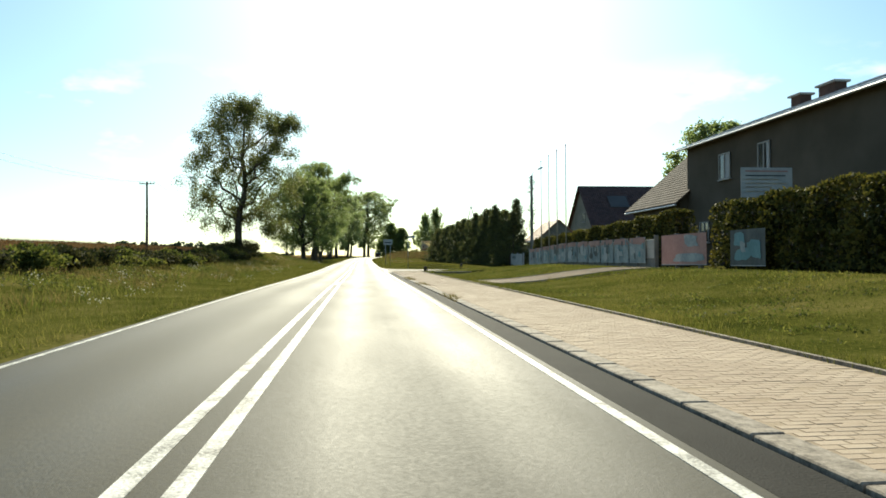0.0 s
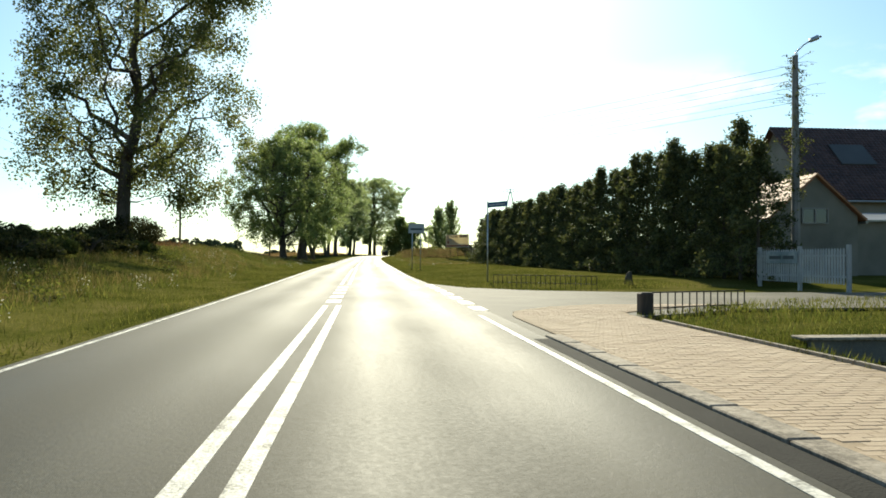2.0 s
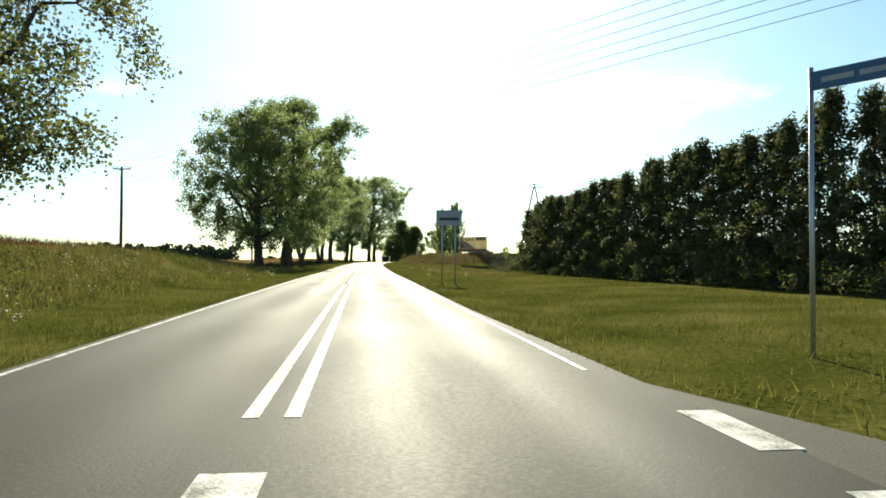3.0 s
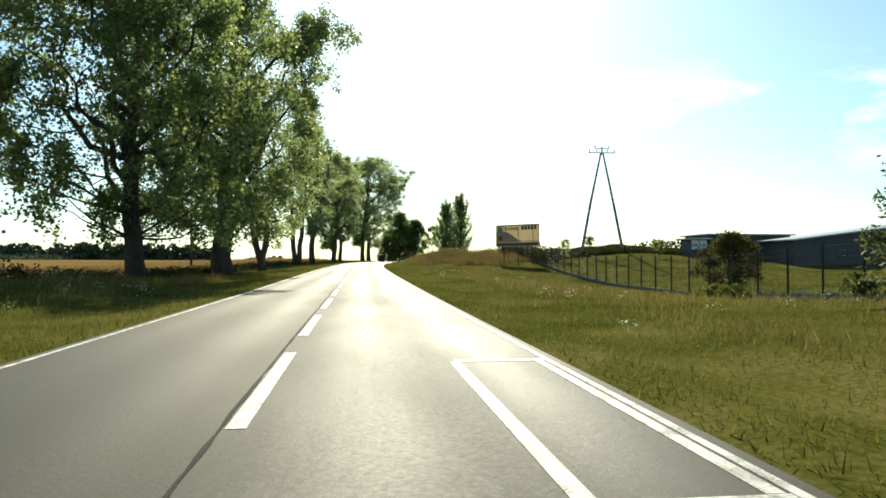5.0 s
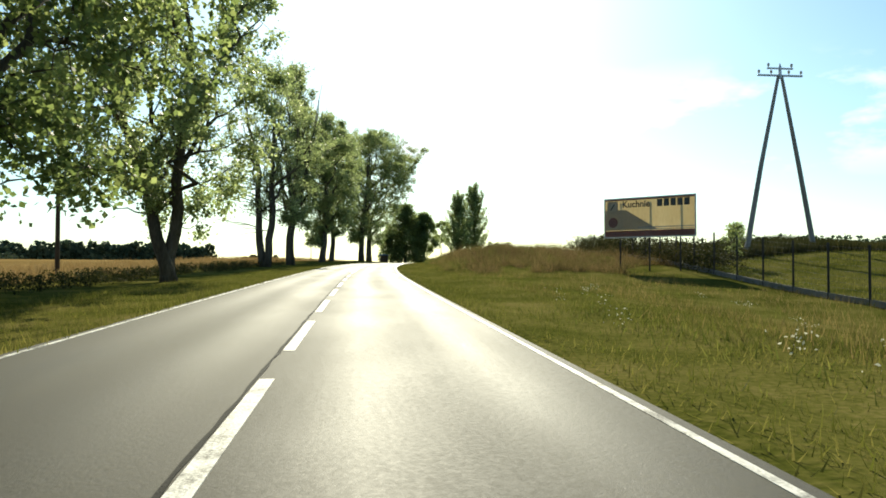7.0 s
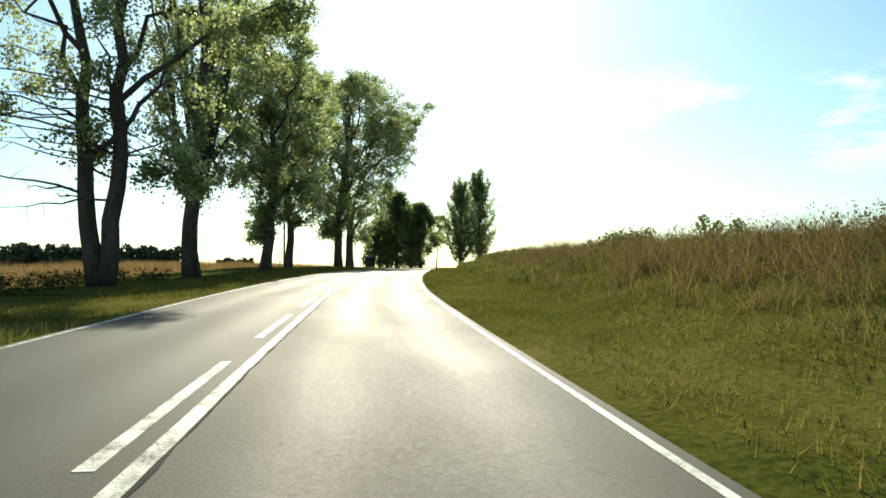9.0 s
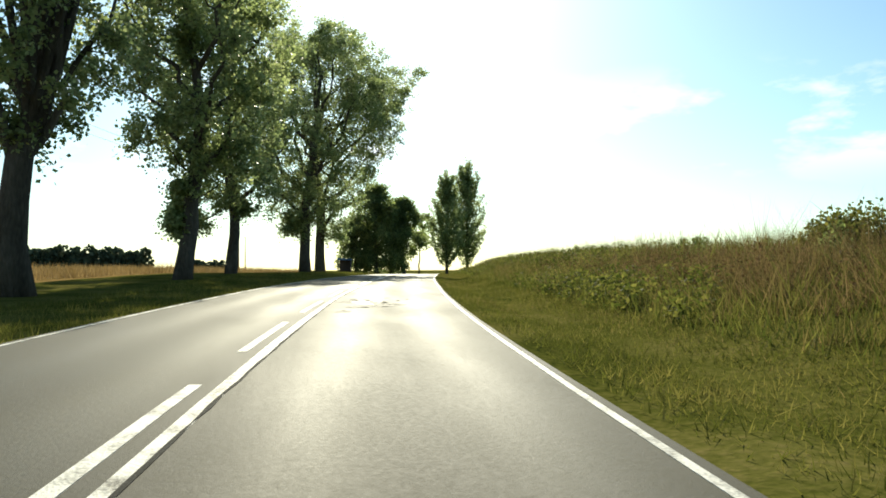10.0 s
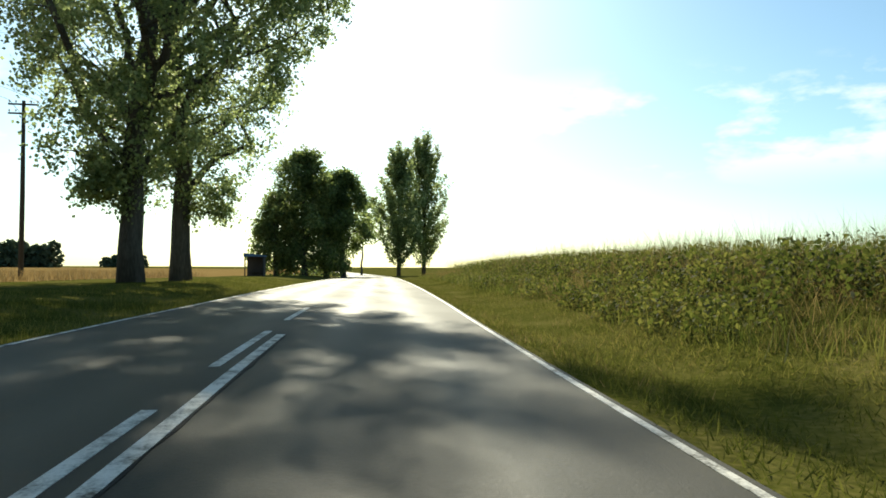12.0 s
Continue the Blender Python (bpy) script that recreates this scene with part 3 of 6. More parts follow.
def build_kerb():
    kerb = thing("kerb", "low grey concrete kerb of single stones", "kerb", kind="structure")
    me = Buf().box(-0.13, -0.49, -0.12, 0.10, 0.49, 0.022, bevel=0.010).mesh("kerb_stone", KERB_STONE)
    for k in range(64):
        y = -9.5 + k
        ob = new("kerb_stone", me)
        ob.parent = kerb
        ob.matrix_basis = pose(2.58 - 0.004 * y, y, 0.0, 0, 0, random.uniform(-0.5, 0.5))
    edge = Buf()
    for k in range(66):
        y = -9.5 + k
        edge.box(4.88 - 0.002 * y, y - 0.485, -0.1, 4.94 - 0.002 * y, y + 0.485, 0.045)
    part("edging", edge, KERB_STONE, kerb, "narrow edging stones grown over with grass", kind="stuff")


build_kerb()


# ---- plants ----
def leafy(name, rng, seeds, count, spread, size, mat, slim=0.62, hang=0.0):
    weight = rng.lognormal(0, 0.6, len(seeds))
    at = seeds[rng.choice(len(seeds), count, p=weight / weight.sum())]
    c = at + rng.normal(size=(count, 3)) * spread
    c[:, 2] -= np.abs(rng.normal(size=count)) * hang
    c[:, 2] = np.maximum(c[:, 2], 0.12)
    return diamonds(name, c, rng.uniform(0.65, 1.25, count) * size, rng, mat, slim=slim)


def clump_crown(rng, H, base, R, trunk_r, clumps, foot=0.6, peak=0.55, lean=(0, 0), fork=None, rise=0.5, puff=0.21, droop=0.0, dead=0, twigs=9, skew=(0, 0), crest=0.0, arms=(), fan=0, skirt=()):
    """Trunk, limbs that carry rounded sprays of twigs, and the places from which leaves grow."""
    wood, seeds = Buf(), []

    def radius_at(k):
        if k < peak:
            return R * (foot + (1 - foot) * math.sin(0.5 * math.pi * k / peak))
        if crest:
            return R * max(0.08, 1 - (k - peak) / (1 - peak)) ** crest
        return R * math.sqrt(max(0.02, 1 - ((k - peak) / (1.04 - peak)) ** 2))

    stems = [((lean[0], lean[1], 1.0), trunk_r)] if not fork else [(d, trunk_r * 0.74) for d in fork]
    made = []
    for way, tr in stems:
        tall, n = H * way[2] * 0.93, 14
        wob, pts, rad = Vector((0, 0, 0)), [], []
        for i in range(n + 1):
            k = i / n
            wob += Vector((rng.normal(), rng.normal(), 0)) * tall * 0.009
            pts.append(Vector((way[0] * k * tall, way[1] * k * tall, k * tall)) + wob)
            rad.append(max(0.025, tr * (1 - k) ** 0.8 * (1 + 0.22 * max(0, 1 - k * 14))))
        pts[0].z -= 0.5
        wood.tube(pts, rad, 9)
        made.append((pts, rad, tall, n))

    def on_stem(stem, h):
        pts, rad, tall, n = stem
        k = min(0.999, max(0.0, h / tall)) * n
        i = int(k)
        return pts[i].lerp(pts[i + 1], k - i), rad[i] + (rad[i + 1] - rad[i]) * (k - i)

    def limb(p, r, q, thick, lift):
        bend = 0.09 * (q - p).length
        mid = p.lerp(q, 0.5) + Vector((rng.normal() * bend, rng.normal() * bend, lift + rng.normal() * bend * 0.6))
        path, rr = [], []
        for i in range(7):
            k = i / 6
            path.append(p * (1 - k) ** 2 + mid * 2 * k * (1 - k) + q * k * k + Vector((rng.normal(), rng.normal(), rng.normal())) * 0.10 * (0 < i < 6))
            rr.append(max(0.012, thick * (1 - 0.85 * k)))
        wood.tube(path, rr, 5, cap=False)
        return path

    # main limbs: thick, crooked, leaving the trunk at a steep angle
    hold = []
    for stem in made:
        hold += [(p, r) for p, r in zip(stem[0], stem[1]) if p.z > base * 0.7]
    count = max(5, clumps // 9)
    for j in range(count):
        stem = made[j % len(made)]
        k = (j + rng.uniform(0.1, 0.9)) / count
        h = base * 0.85 + (H * 0.62 - base) * k
        p, r = on_stem(stem, h)
        a = j * 2.39996 + rng.uniform(-0.5, 0.5)
        tall = min(H * 0.88, h + R * (0.5 + 0.55 * rise))
        far = radius_at(min(1.0, (tall - base) / (H - base))) * rng.uniform(0.5, 0.72)
        q = p + Vector((math.cos(a) * far + skew[0] * R * 0.4, math.sin(a) * far, tall - h))
        thick = min(r * 0.62, 0.05 + 0.016 * (q - p).length)
        path, rr = [p], [thick]
        for i in range(1, 8):
            f = i / 7
            out = f ** 0.75
            path.append(p + Vector(((q.x - p.x) * out, (q.y - p.y) * out, (q.z - p.z) * f)) + Vector((rng.normal(), rng.normal(), rng.normal() * 0.6)) * 0.05 * (q - p).length)
            rr.append(max(0.02, thick * (1 - 0.8 * f)))
        wood.tube(path, rr, 6, cap=False)
        hold += list(zip(path[2:], rr[2:]))
    # steep secondary stems that fan out of the upper trunk
    for j in range(fan):
        stem = made[j % len(made)]
        h = base * rng.uniform(0.75, 1.7)
        p, r = on_stem(stem, h)
        a, tall = j * 2.39996 + rng.uniform(-0.3, 0.3), H * rng.uniform(0.72, 0.94)
        far = R * rng.uniform(0.35, 0.85)
        path = []
        for i in range(9):
            f = i / 8
            path.append(p + Vector((math.cos(a) * far * f ** 0.8, math.sin(a) * far * f ** 0.8, (tall - h) * f)) + Vector((rng.normal(), rng.normal(), 0)) * 0.12 * (i > 0))
        wood.tube(path, [max(0.02, r * 0.42 * (1 - 0.85 * i / 8)) for i in range(9)], 6, cap=False)
        hold += [(q, max(0.03, r * 0.42 * (1 - 0.85 * i / 8))) for i, q in enumerate(path) if i > 1]

    def spray(c, rc):
        for _ in range(twigs):
            d = Vector((rng.normal(), rng.normal(), rng.normal() * 0.75 + 0.12 - 0.55 * droop)).normalized() * rc * rng.uniform(0.55, 1.05)
            e = c + d + Vector((0, 0, -droop * rc * 0.5))
            m = c + d * 0.5 + Vector((0, 0, 0.05 * rc))
            wood.tube([c, e], [0.018, 0.005], 3, cap=False)
            seeds.extend([m.lerp(e, 0.35), m.lerp(e, 0.7), e])

    # single long limbs with sprays along their outer part
    for h, end, n in arms:
        p, r = on_stem(made[-1], h)
        q = Vector(end)
        path = limb(p, r, q, min(r * 0.7, 0.17), 0.10 * (q - p).length)
        for i in range(n):
            c = path[3 + (i * 3) // max(1, n - 1)] + Vector((rng.normal() * 0.7, rng.normal() * 1.1, rng.normal() * 0.5 - 0.2))
            wood.tube([path[3 + (i * 3) // max(1, n - 1)], c], [0.03, 0.015], 4, cap=False)
            spray(c, R * puff * rng.uniform(0.6, 1.0))
    # low leafy shoots on the trunk
    for z, dx, dy, rc in skirt:
        p, r = on_stem(made[0], z + 0.6 * math.hypot(dx, dy))
        c = Vector((p.x + dx, p.y + dy, z))
        wood.tube([p, c], [0.04, 0.02], 4, cap=False)
        spray(c, rc)
        if droop < 0.4:
            spray(c, rc)
    knots = np.array([tuple(p) for p, _ in hold])
    for j in range(clumps):
        stem = made[j % len(made)]
        k = ((j + rng.uniform(0, 1)) / clumps) ** 0.85
        h = base + (H - base) * k
        a = j * 2.39996 + rng.uniform(-0.4, 0.4)
        f = rng.uniform(0.68, 1.0) if rng.uniform() < 0.72 else rng.uniform(0.1, 0.68)
        rc = R * puff * rng.uniform(0.6, 1.3)
        reach = max(0.2, radius_at(k) * f * (0.82 if fork else 1.0) - rc * 0.5)
        core, _ = on_stem(stem, h)
        c = core + Vector((math.cos(a) * reach + skew[0] * k * R, math.sin(a) * reach + skew[1] * k * R, 0))
        c.z = min(h, H - rc * 0.7) - droop * reach * 0.18
        gap = np.linalg.norm(knots - np.array(c), axis=1)
        near = int(np.argmin(gap + 1.2 * np.maximum(0, knots[:, 2] - c.z + (0.25 + 0.3 * min(rise, 1.2)) * gap)))
        p, r = hold[near]
        limb(p, r, c, min(r * 0.8, 0.018 + 0.010 * (c - p).length), -0.08 * (c - p).length)
        spray(c, rc)
    for j in range(dead):
        stem = made[j % len(made)]
        h, a = base * rng.uniform(0.7, 1.6), rng.uniform(2.2, 4.2)
        p, r = on_stem(stem, h)
        q = p + Vector((math.cos(a), math.sin(a), rng.uniform(-0.15, 0.35))) * R * rng.uniform(0.5, 0.9)
        path = limb(p, r, q, 0.07, 0.3)
        for i in (3, 4, 5):
            wood.tube([path[i], path[i] + Vector((rng.normal(), rng.normal(), rng.normal() * 0.6)) * 0.9], [0.018, 0.005], 3, cap=False)
    return wood, np.array([tuple(s) for s in seeds])


def make_tree(name, label, loc, seed, H, base, R, trunk_r, leaf_count, leaf_size, mat, clumps=60, category="tree", group="", spread=0.26, hang=0.0, turn=0.0, slim=0.84, **shape):
    rng = np.random.default_rng(seed)
    wood, seeds = clump_crown(rng, H, base, R, trunk_r, clumps, **shape)
    t = thing(name, label, category, (loc[0], loc[1], float(land(loc[0], loc[1]))), turn, group)
    part("trunk", wood, BARK, t, smooth=True)
    crown = new("crown", leafy("crown", rng, seeds, leaf_count, spread, leaf_size * 0.94, mat, slim=slim, hang=hang))
    crown.parent = t
    return t


make_tree("birch_tree", "tall old birch with sparse drooping yellow-green crown in the verge", (-15.0, 91.3), 14, 19.9, 3.6, 8.1, 0.46, 70000, 0.175, BIRCH_LEAF, 104,
          foot=0.56, peak=0.56, rise=0.35, droop=0.5, hang=0.45, puff=0.18, spread=0.30, lean=(0.01, 0), dead=2, crest=0.34, skew=(-0.03, 0), skirt=((4.6, 3.0, 0.5, 1.2), (3.4, 3.9, -1.0, 0.9), (4.0, 4.6, 1.2, 0.8)), arms=((12.6, (7.4, 0.5, 17.2), 6),))
ROW = "roadside tree row"
make_tree("roadside_tree", "broad roadside tree with a low wide domed crown", (-11.4, 144.8), 21, 17.3, 3.2, 8.4, 0.50, 52000, 0.225, LEAF, 96, group=ROW, foot=0.82, peak=0.48, rise=0.45, droop=0.15, hang=0.15)
make_tree("roadside_tree", "thick-trunked roadside tree with a wide dense crown", (-10.2, 164.0), 22, 22.1, 3.4, 9.0, 0.80, 64000, 0.225, LEAF, 122, group=ROW, foot=0.46, peak=0.72, droop=0.15, hang=0.2, skew=(-0.06, 0), skirt=((4.6, -4.5, -1.0, 2.0), (5.0, -6.5, 1.5, 2.1), (4.4, -3.0, 3.0, 1.8), (5.6, -7.5, -2.5, 2.0), (4.8, -5.0, -4.5, 2.0)), rise=0.55, puff=0.19, crest=0.5, arms=((13.5, (8.7, -1.0, 19.3), 9),))
make_tree("roadside_tree", "roadside tree forking at the ground into two leaning trunks", (-10.4, 186.9), 23, 20.4, 3.4, 7.8, 0.52, 50000, 0.225, POPLAR_LEAF, 86, group=ROW, foot=0.6, peak=0.55, rise=0.8,
          fork=((-0.33, 0.02, 0.90), (0.04, 0.0, 1.0)))
make_tree("roadside_tree", "sparse roadside tree with a forked trunk and dead lower limbs", (-10.4, 226.0), 24, 22.5, 5.6, 7.2, 0.60, 25000, 0.20, POPLAR_LEAF, 54, group=ROW, foot=0.75, peak=0.5, rise=0.7, puff=0.18,
          fork=((-0.09, 0.0, 0.95), (0.07, 0.01, 1.0)), dead=16, skew=(0.10, 0), skirt=((5.0, 3.0, 0.0, 0.9), (5.7, 4.2, 0.3, 1.1), (4.6, 5.0, -0.3, 0.8)), arms=((8.5, (9.6, 0.0, 13.8), 12),))
make_tree("roadside_tree", "upright roadside poplar with steep branches", (-8.5, 238.5), 25, 24.6, 4.8, 4.7, 0.54, 29000, 0.205, POPLAR_LEAF, 84, group=ROW, foot=0.24, peak=0.45, rise=1.9, puff=0.20, crest=0.55, fan=15)
make_tree("roadside_tree", "roadside poplar with a dense rounded crown", (-4.9, 251.5), 26, 20.9, 5.4, 6.4, 0.46, 42000, 0.225, POPLAR_LEAF, 70, group=ROW, foot=0.5, peak=0.55, rise=0.8, puff=0.26, skirt=((2.9, -0.7, 0.0, 0.6), (3.7, -0.6, 0.5, 0.65), (4.6, -0.5, -0.4, 0.7)))
make_tree("roadside_tree", "roadside poplar with a dense rounded crown and leafy trunk", (-4.6, 265.6), 27, 20.9, 5.2, 6.2, 0.42, 42000, 0.225, POPLAR_LEAF, 70, group=ROW, foot=0.5, peak=0.55, rise=0.8, puff=0.26, skirt=((4.4, 0.6, 0.0, 0.8), (5.2, -0.7, 0.3, 0.9), (3.4, -2.5, -0.5, 1.1), (4.4, -3.1, 0.4, 1.3), (5.6, -2.7, 0.0, 1.4), (3.0, -3.4, 0.3, 0.9)))
make_tree("roadside_tree", "large roadside poplar, one of a close pair, wide crown", (0.9, 287.5), 28, 25.5, 4.6, 9.4, 0.58, 54000, 0.22, POPLAR_LEAF, 108, group=ROW, foot=0.30, peak=0.56, rise=0.75, puff=0.22, skew=(0.05, 0),
          skirt=((4.2, -1.1, -0.5, 1.1), (5.0, -1.5, 0.4, 1.3), (5.6, -1.0, 0.0, 1.4)))
make_tree("roadside_tree", "large roadside poplar of a close pair, long limb overhanging", (2.3, 295.0), 29, 25.9, 4.8, 9.6, 0.58, 54000, 0.22, POPLAR_LEAF, 104, group=ROW, foot=0.30, peak=0.56, rise=0.75, puff=0.22, skew=(0.08, 0),
          arms=((11.5, (9.4, -1.0, 20.4), 10), (13.0, (8.4, 1.0, 23.0), 6), (14.0, (11.0, -0.5, 22.2), 12)), skirt=((3.9, 1.4, -0.3, 1.3), (4.9, 1.9, 0.3, 1.4)))
DENSE = "dense lime trees past the bend"
for k, (x, y, h, b, r, n) in enumerate(((13.6, 352.0, 16.6, 0.8, 7.2, 24000), (18.9, 353.0, 14.7, 4.6, 5.0, 13000), (9.6, 354.0, 11.0, 0.5, 4.6, 12000), (16.8, 357.0, 13.6, 0.6, 5.0, 12000))):
    make_tree("lime_tree", "dense dark lime tree with a rounded crown almost to the ground", (x, y), 40 + k, h, b, r, 0.42, n, 0.40, LEAF, 66, group=DENSE, foot=0.80, peak=0.35, rise=0.4, puff=0.24, spread=0.42, crest=0.5)


def make_lombardy(label, loc, seed, H, R, trunk_r, plumes, count, size):
    """A columnar poplar: steep plumes of twigs close round one trunk, in the shape of a flame."""
    rng = np.random.default_rng(seed)
    t = thing("lombardy_poplar", label, "tree", (loc[0], loc[1], float(land(*loc))), 0, "lombardy poplar pair")
    wood, seeds = Buf().tube([(0, 0, -0.5), (0.1, 0, H * 0.3), (0, 0.1, H * 0.7), (0, 0, H * 0.97)], [trunk_r, trunk_r * 0.8, trunk_r * 0.4, 0.03], 9), []
    for j in range(plumes):
        k = (j + rng.uniform(0, 1)) / plumes
        h, long, az = H * (0.05 + 0.76 * k), H * rng.uniform(0.13, 0.24) * (1.1 - 0.3 * k), j * 2.39996 + rng.uniform(-0.3, 0.3)
        far = R * float(np.interp((h + long) / H, [0.1, 0.2, 0.36, 0.5, 0.7, 0.88, 1.02], [0.25, 0.66, 0.96, 1.0, 0.76, 0.42, 0.05])) * (rng.uniform(0.62, 1.12) if j % 3 else rng.uniform(0.2, 0.7))
        path = [Vector((math.cos(az) * far * f ** 0.55, math.sin(az) * far * f ** 0.55, h + long * f)) + Vector(rng.normal(size=3)) * 0.08 for f in (0, 0.2, 0.4, 0.6, 0.8, 1.0)]
        wood.tube(path, [0.06, 0.05, 0.04, 0.03, 0.02, 0.01], 4, cap=False)
        for f in np.linspace(0.15, 1.0, 9):
            i = min(4, int(f * 5))
            seeds.append(path[i].lerp(path[i + 1], f * 5 - i))
    part("trunk", wood, BARK, t, smooth=True)
    crown = new("crown", leafy("crown", rng, np.array([tuple(q) for q in seeds]), count, 0.30, size, POPLAR_LEAF, slim=0.8))
    crown.parent = t


make_lombardy("tall columnar poplar with steep dense branches", (39.2, 391.0), 51, 29.4, 5.8, 0.45, 130, 22000, 0.40)
make_lombardy("shorter columnar poplar with a full lower crown", (32.6, 383.0), 52, 24.8, 5.5, 0.40, 120, 21000, 0.40)
make_tree("roadside_tree", "slim far tree leaning over the road past the limes", (30.0, 412.0), 53, 16.4, 8.0, 3.6, 0.25, 6500, 0.34, LEAF, 30, puff=0.26)
make_tree("shrub", "dark rounded elder shrub inside the wire fence", (23.2, 151.2), 61, 3.7, 0.35, 2.1, 0.08, 14000, 0.13, HEDGE_LEAF, 40, "shrub", foot=0.8, peak=0.4, puff=0.26, spread=0.14)
for k, (x, y, h) in enumerate(((22.6, 187.2, 2.6), (32.9, 185.0, 1.9), (29.6, 200.0, 2.0))):
    make_tree("sapling", "thin young fruit tree in the paddock", (x, y), 63 + k, h, 0.8, 0.75, 0.04, 1500, 0.11, LEAF, 12, "tree", group="paddock saplings", puff=0.3, spread=0.10)
make_tree("garden_tree", "leafy tree rising behind the house roof", (35.0, 66.0), 67, 13.6, 4.0, 5.6, 0.3, 18000, 0.30, LEAF, 56, puff=0.24)



def make_conifer(name, loc, seed, H, R, count, group, taper=0.95):
    rng = np.random.default_rng(seed)
    wood, seeds = Buf(), []
    wood.tube([(0, 0, -0.3), (0, 0, H * 0.5), (0, 0, H)], [0.09, 0.05, 0.01], 6)
    n = int(26 * H / 5)
    for j in range(n):
        k = (j + 0.5) / n
        h = 0.15 + (H - 0.2) * k
        r = R * (1 - k) ** taper * rng.uniform(0.75, 1.15) + 0.05
        az = j * 2.4 + rng.uniform(-0.3, 0.3)
        tip = Vector((math.cos(az) * r, math.sin(az) * r, max(0.12, h + r * (0.6 * k - 0.15))))
        wood.tube([(0, 0, h), tip], [0.02, 0.006], 3, cap=False)
        seeds += [tuple(Vector((0, 0, h)).lerp(tip, q)) for q in (0.35, 0.6, 0.8, 1.0)]
    seeds += [(0, 0, H - 0.15), (0, 0, H)]
    t = thing(name, "dark evergreen conifer in a tall boundary hedge", "conifer", (loc[0], loc[1], float(land(*loc))), rng.uniform(0, 360), group)
    part("trunk", wood, BARK, t)
    me = leafy("foliage", rng, np.array(seeds), count, 0.15, 0.20, NEEDLE, slim=0.36)
    crown = new("foliage", me)
    crown.parent = t


HEDGE = "tall conifer hedge"
_r = np.random.default_rng(7)
for k in range(42):
    f = k / 41
    x, y = 15.4 - 3.4 * f + _r.normal() * 0.15, 72.0 + 49.0 * f
    make_conifer("conifer", (x, y), 100 + k, (6.3 - 1.4 * f - 1.0 * max(0.0, 1 - k / 7)) * _r.uniform(0.94, 1.06), 1.95, 5600, HEDGE)
for k, (x, y, h, r) in enumerate(((16.5, 75.4, 7.0, 1.5), (14.7, 78.6, 6.5, 1.35), (17.3, 79.5, 6.1, 1.5))):
    make_conifer("conifer", (x, y), 150 + k, h, r, 7000, HEDGE, 0.65)


def make_hedge(x0, y0, x1, y1, z0, h0, h1, wide, seed, label):
    """A clipped hedge between two points: twiggy frame and leaf shell."""
    rng = np.random.default_rng(seed)
    n = int(8000 * math.hypot(x1 - x0, y1 - y0) / 8)
    L = math.hypot(x1 - x0, y1 - y0)
    d, s = np.array([(x1 - x0) / L, (y1 - y0) / L]), np.array([(y1 - y0) / L, -(x1 - x0) / L])
    k, a, c = rng.uniform(0, 1, n), rng.uniform(-1, 1, n), rng.uniform(0, 1, n)
    side = rng.uniform(0, 1, n) < 0.62
    a = np.where(side, np.sign(a) * (1 - np.abs(rng.normal(size=n)) * 0.12), a)
    c = np.where(side, c, 1 - np.abs(rng.normal(size=n)) * 0.05)
    hh = h0 + (h1 - h0) * k + 0.12 * np.sin(k * L * 1.7) + 0.05 * rng.normal(size=n)
    a = a * (wide / 2) * (1 - 0.25 * c ** 3) * (1 + 0.10 * np.sin(k * L * 2.3 + c * 4))
    p = np.stack([x0 + d[0] * k * L + s[0] * a, y0 + d[1] * k * L + s[1] * a, z0 + 0.05 + c * (hh - 0.05)], 1)
    t = thing("hedge", label, "hedge", (0, 0, 0))
    inner = Buf()
    for i in range(int(L / 0.6)):
        q = (i + 0.5) * 0.6
        x, y = x0 + d[0] * q, y0 + d[1] * q
        inner.tube([(x, y, z0 - 0.2), (x, y, z0 + (h0 + (h1 - h0) * q / L) * 0.9)], [0.05, 0.02], 5)
        for j in range(9):
            az, z = rng.uniform(0, 6.3), z0 + rng.uniform(0.1, 0.85) * h0
            inner.tube([(x, y, z), (x + math.cos(az) * wide * 0.42, y + math.sin(az) * wide * 0.42, z + 0.35)], [0.015, 0.005], 3, cap=False)
    # large dark leaves added inside: they block light, inner shade is in their colour
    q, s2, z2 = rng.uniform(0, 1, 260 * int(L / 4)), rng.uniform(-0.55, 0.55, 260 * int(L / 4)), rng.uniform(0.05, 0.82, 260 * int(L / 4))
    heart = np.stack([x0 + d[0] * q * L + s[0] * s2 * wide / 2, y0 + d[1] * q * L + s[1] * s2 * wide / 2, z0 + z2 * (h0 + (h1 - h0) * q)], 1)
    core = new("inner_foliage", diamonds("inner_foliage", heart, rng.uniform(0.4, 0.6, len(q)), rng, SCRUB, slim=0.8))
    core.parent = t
    part("branch_frame", inner, BARK, t)
    leaf = new("foliage", diamonds("foliage", p, rng.uniform(0.12, 0.23, n), rng, HEDGE_LEAF))
    leaf.parent = t


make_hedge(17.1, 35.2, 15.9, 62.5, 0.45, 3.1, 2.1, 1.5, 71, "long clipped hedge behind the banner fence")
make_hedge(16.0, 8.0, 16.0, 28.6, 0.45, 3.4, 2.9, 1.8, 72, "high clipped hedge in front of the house")


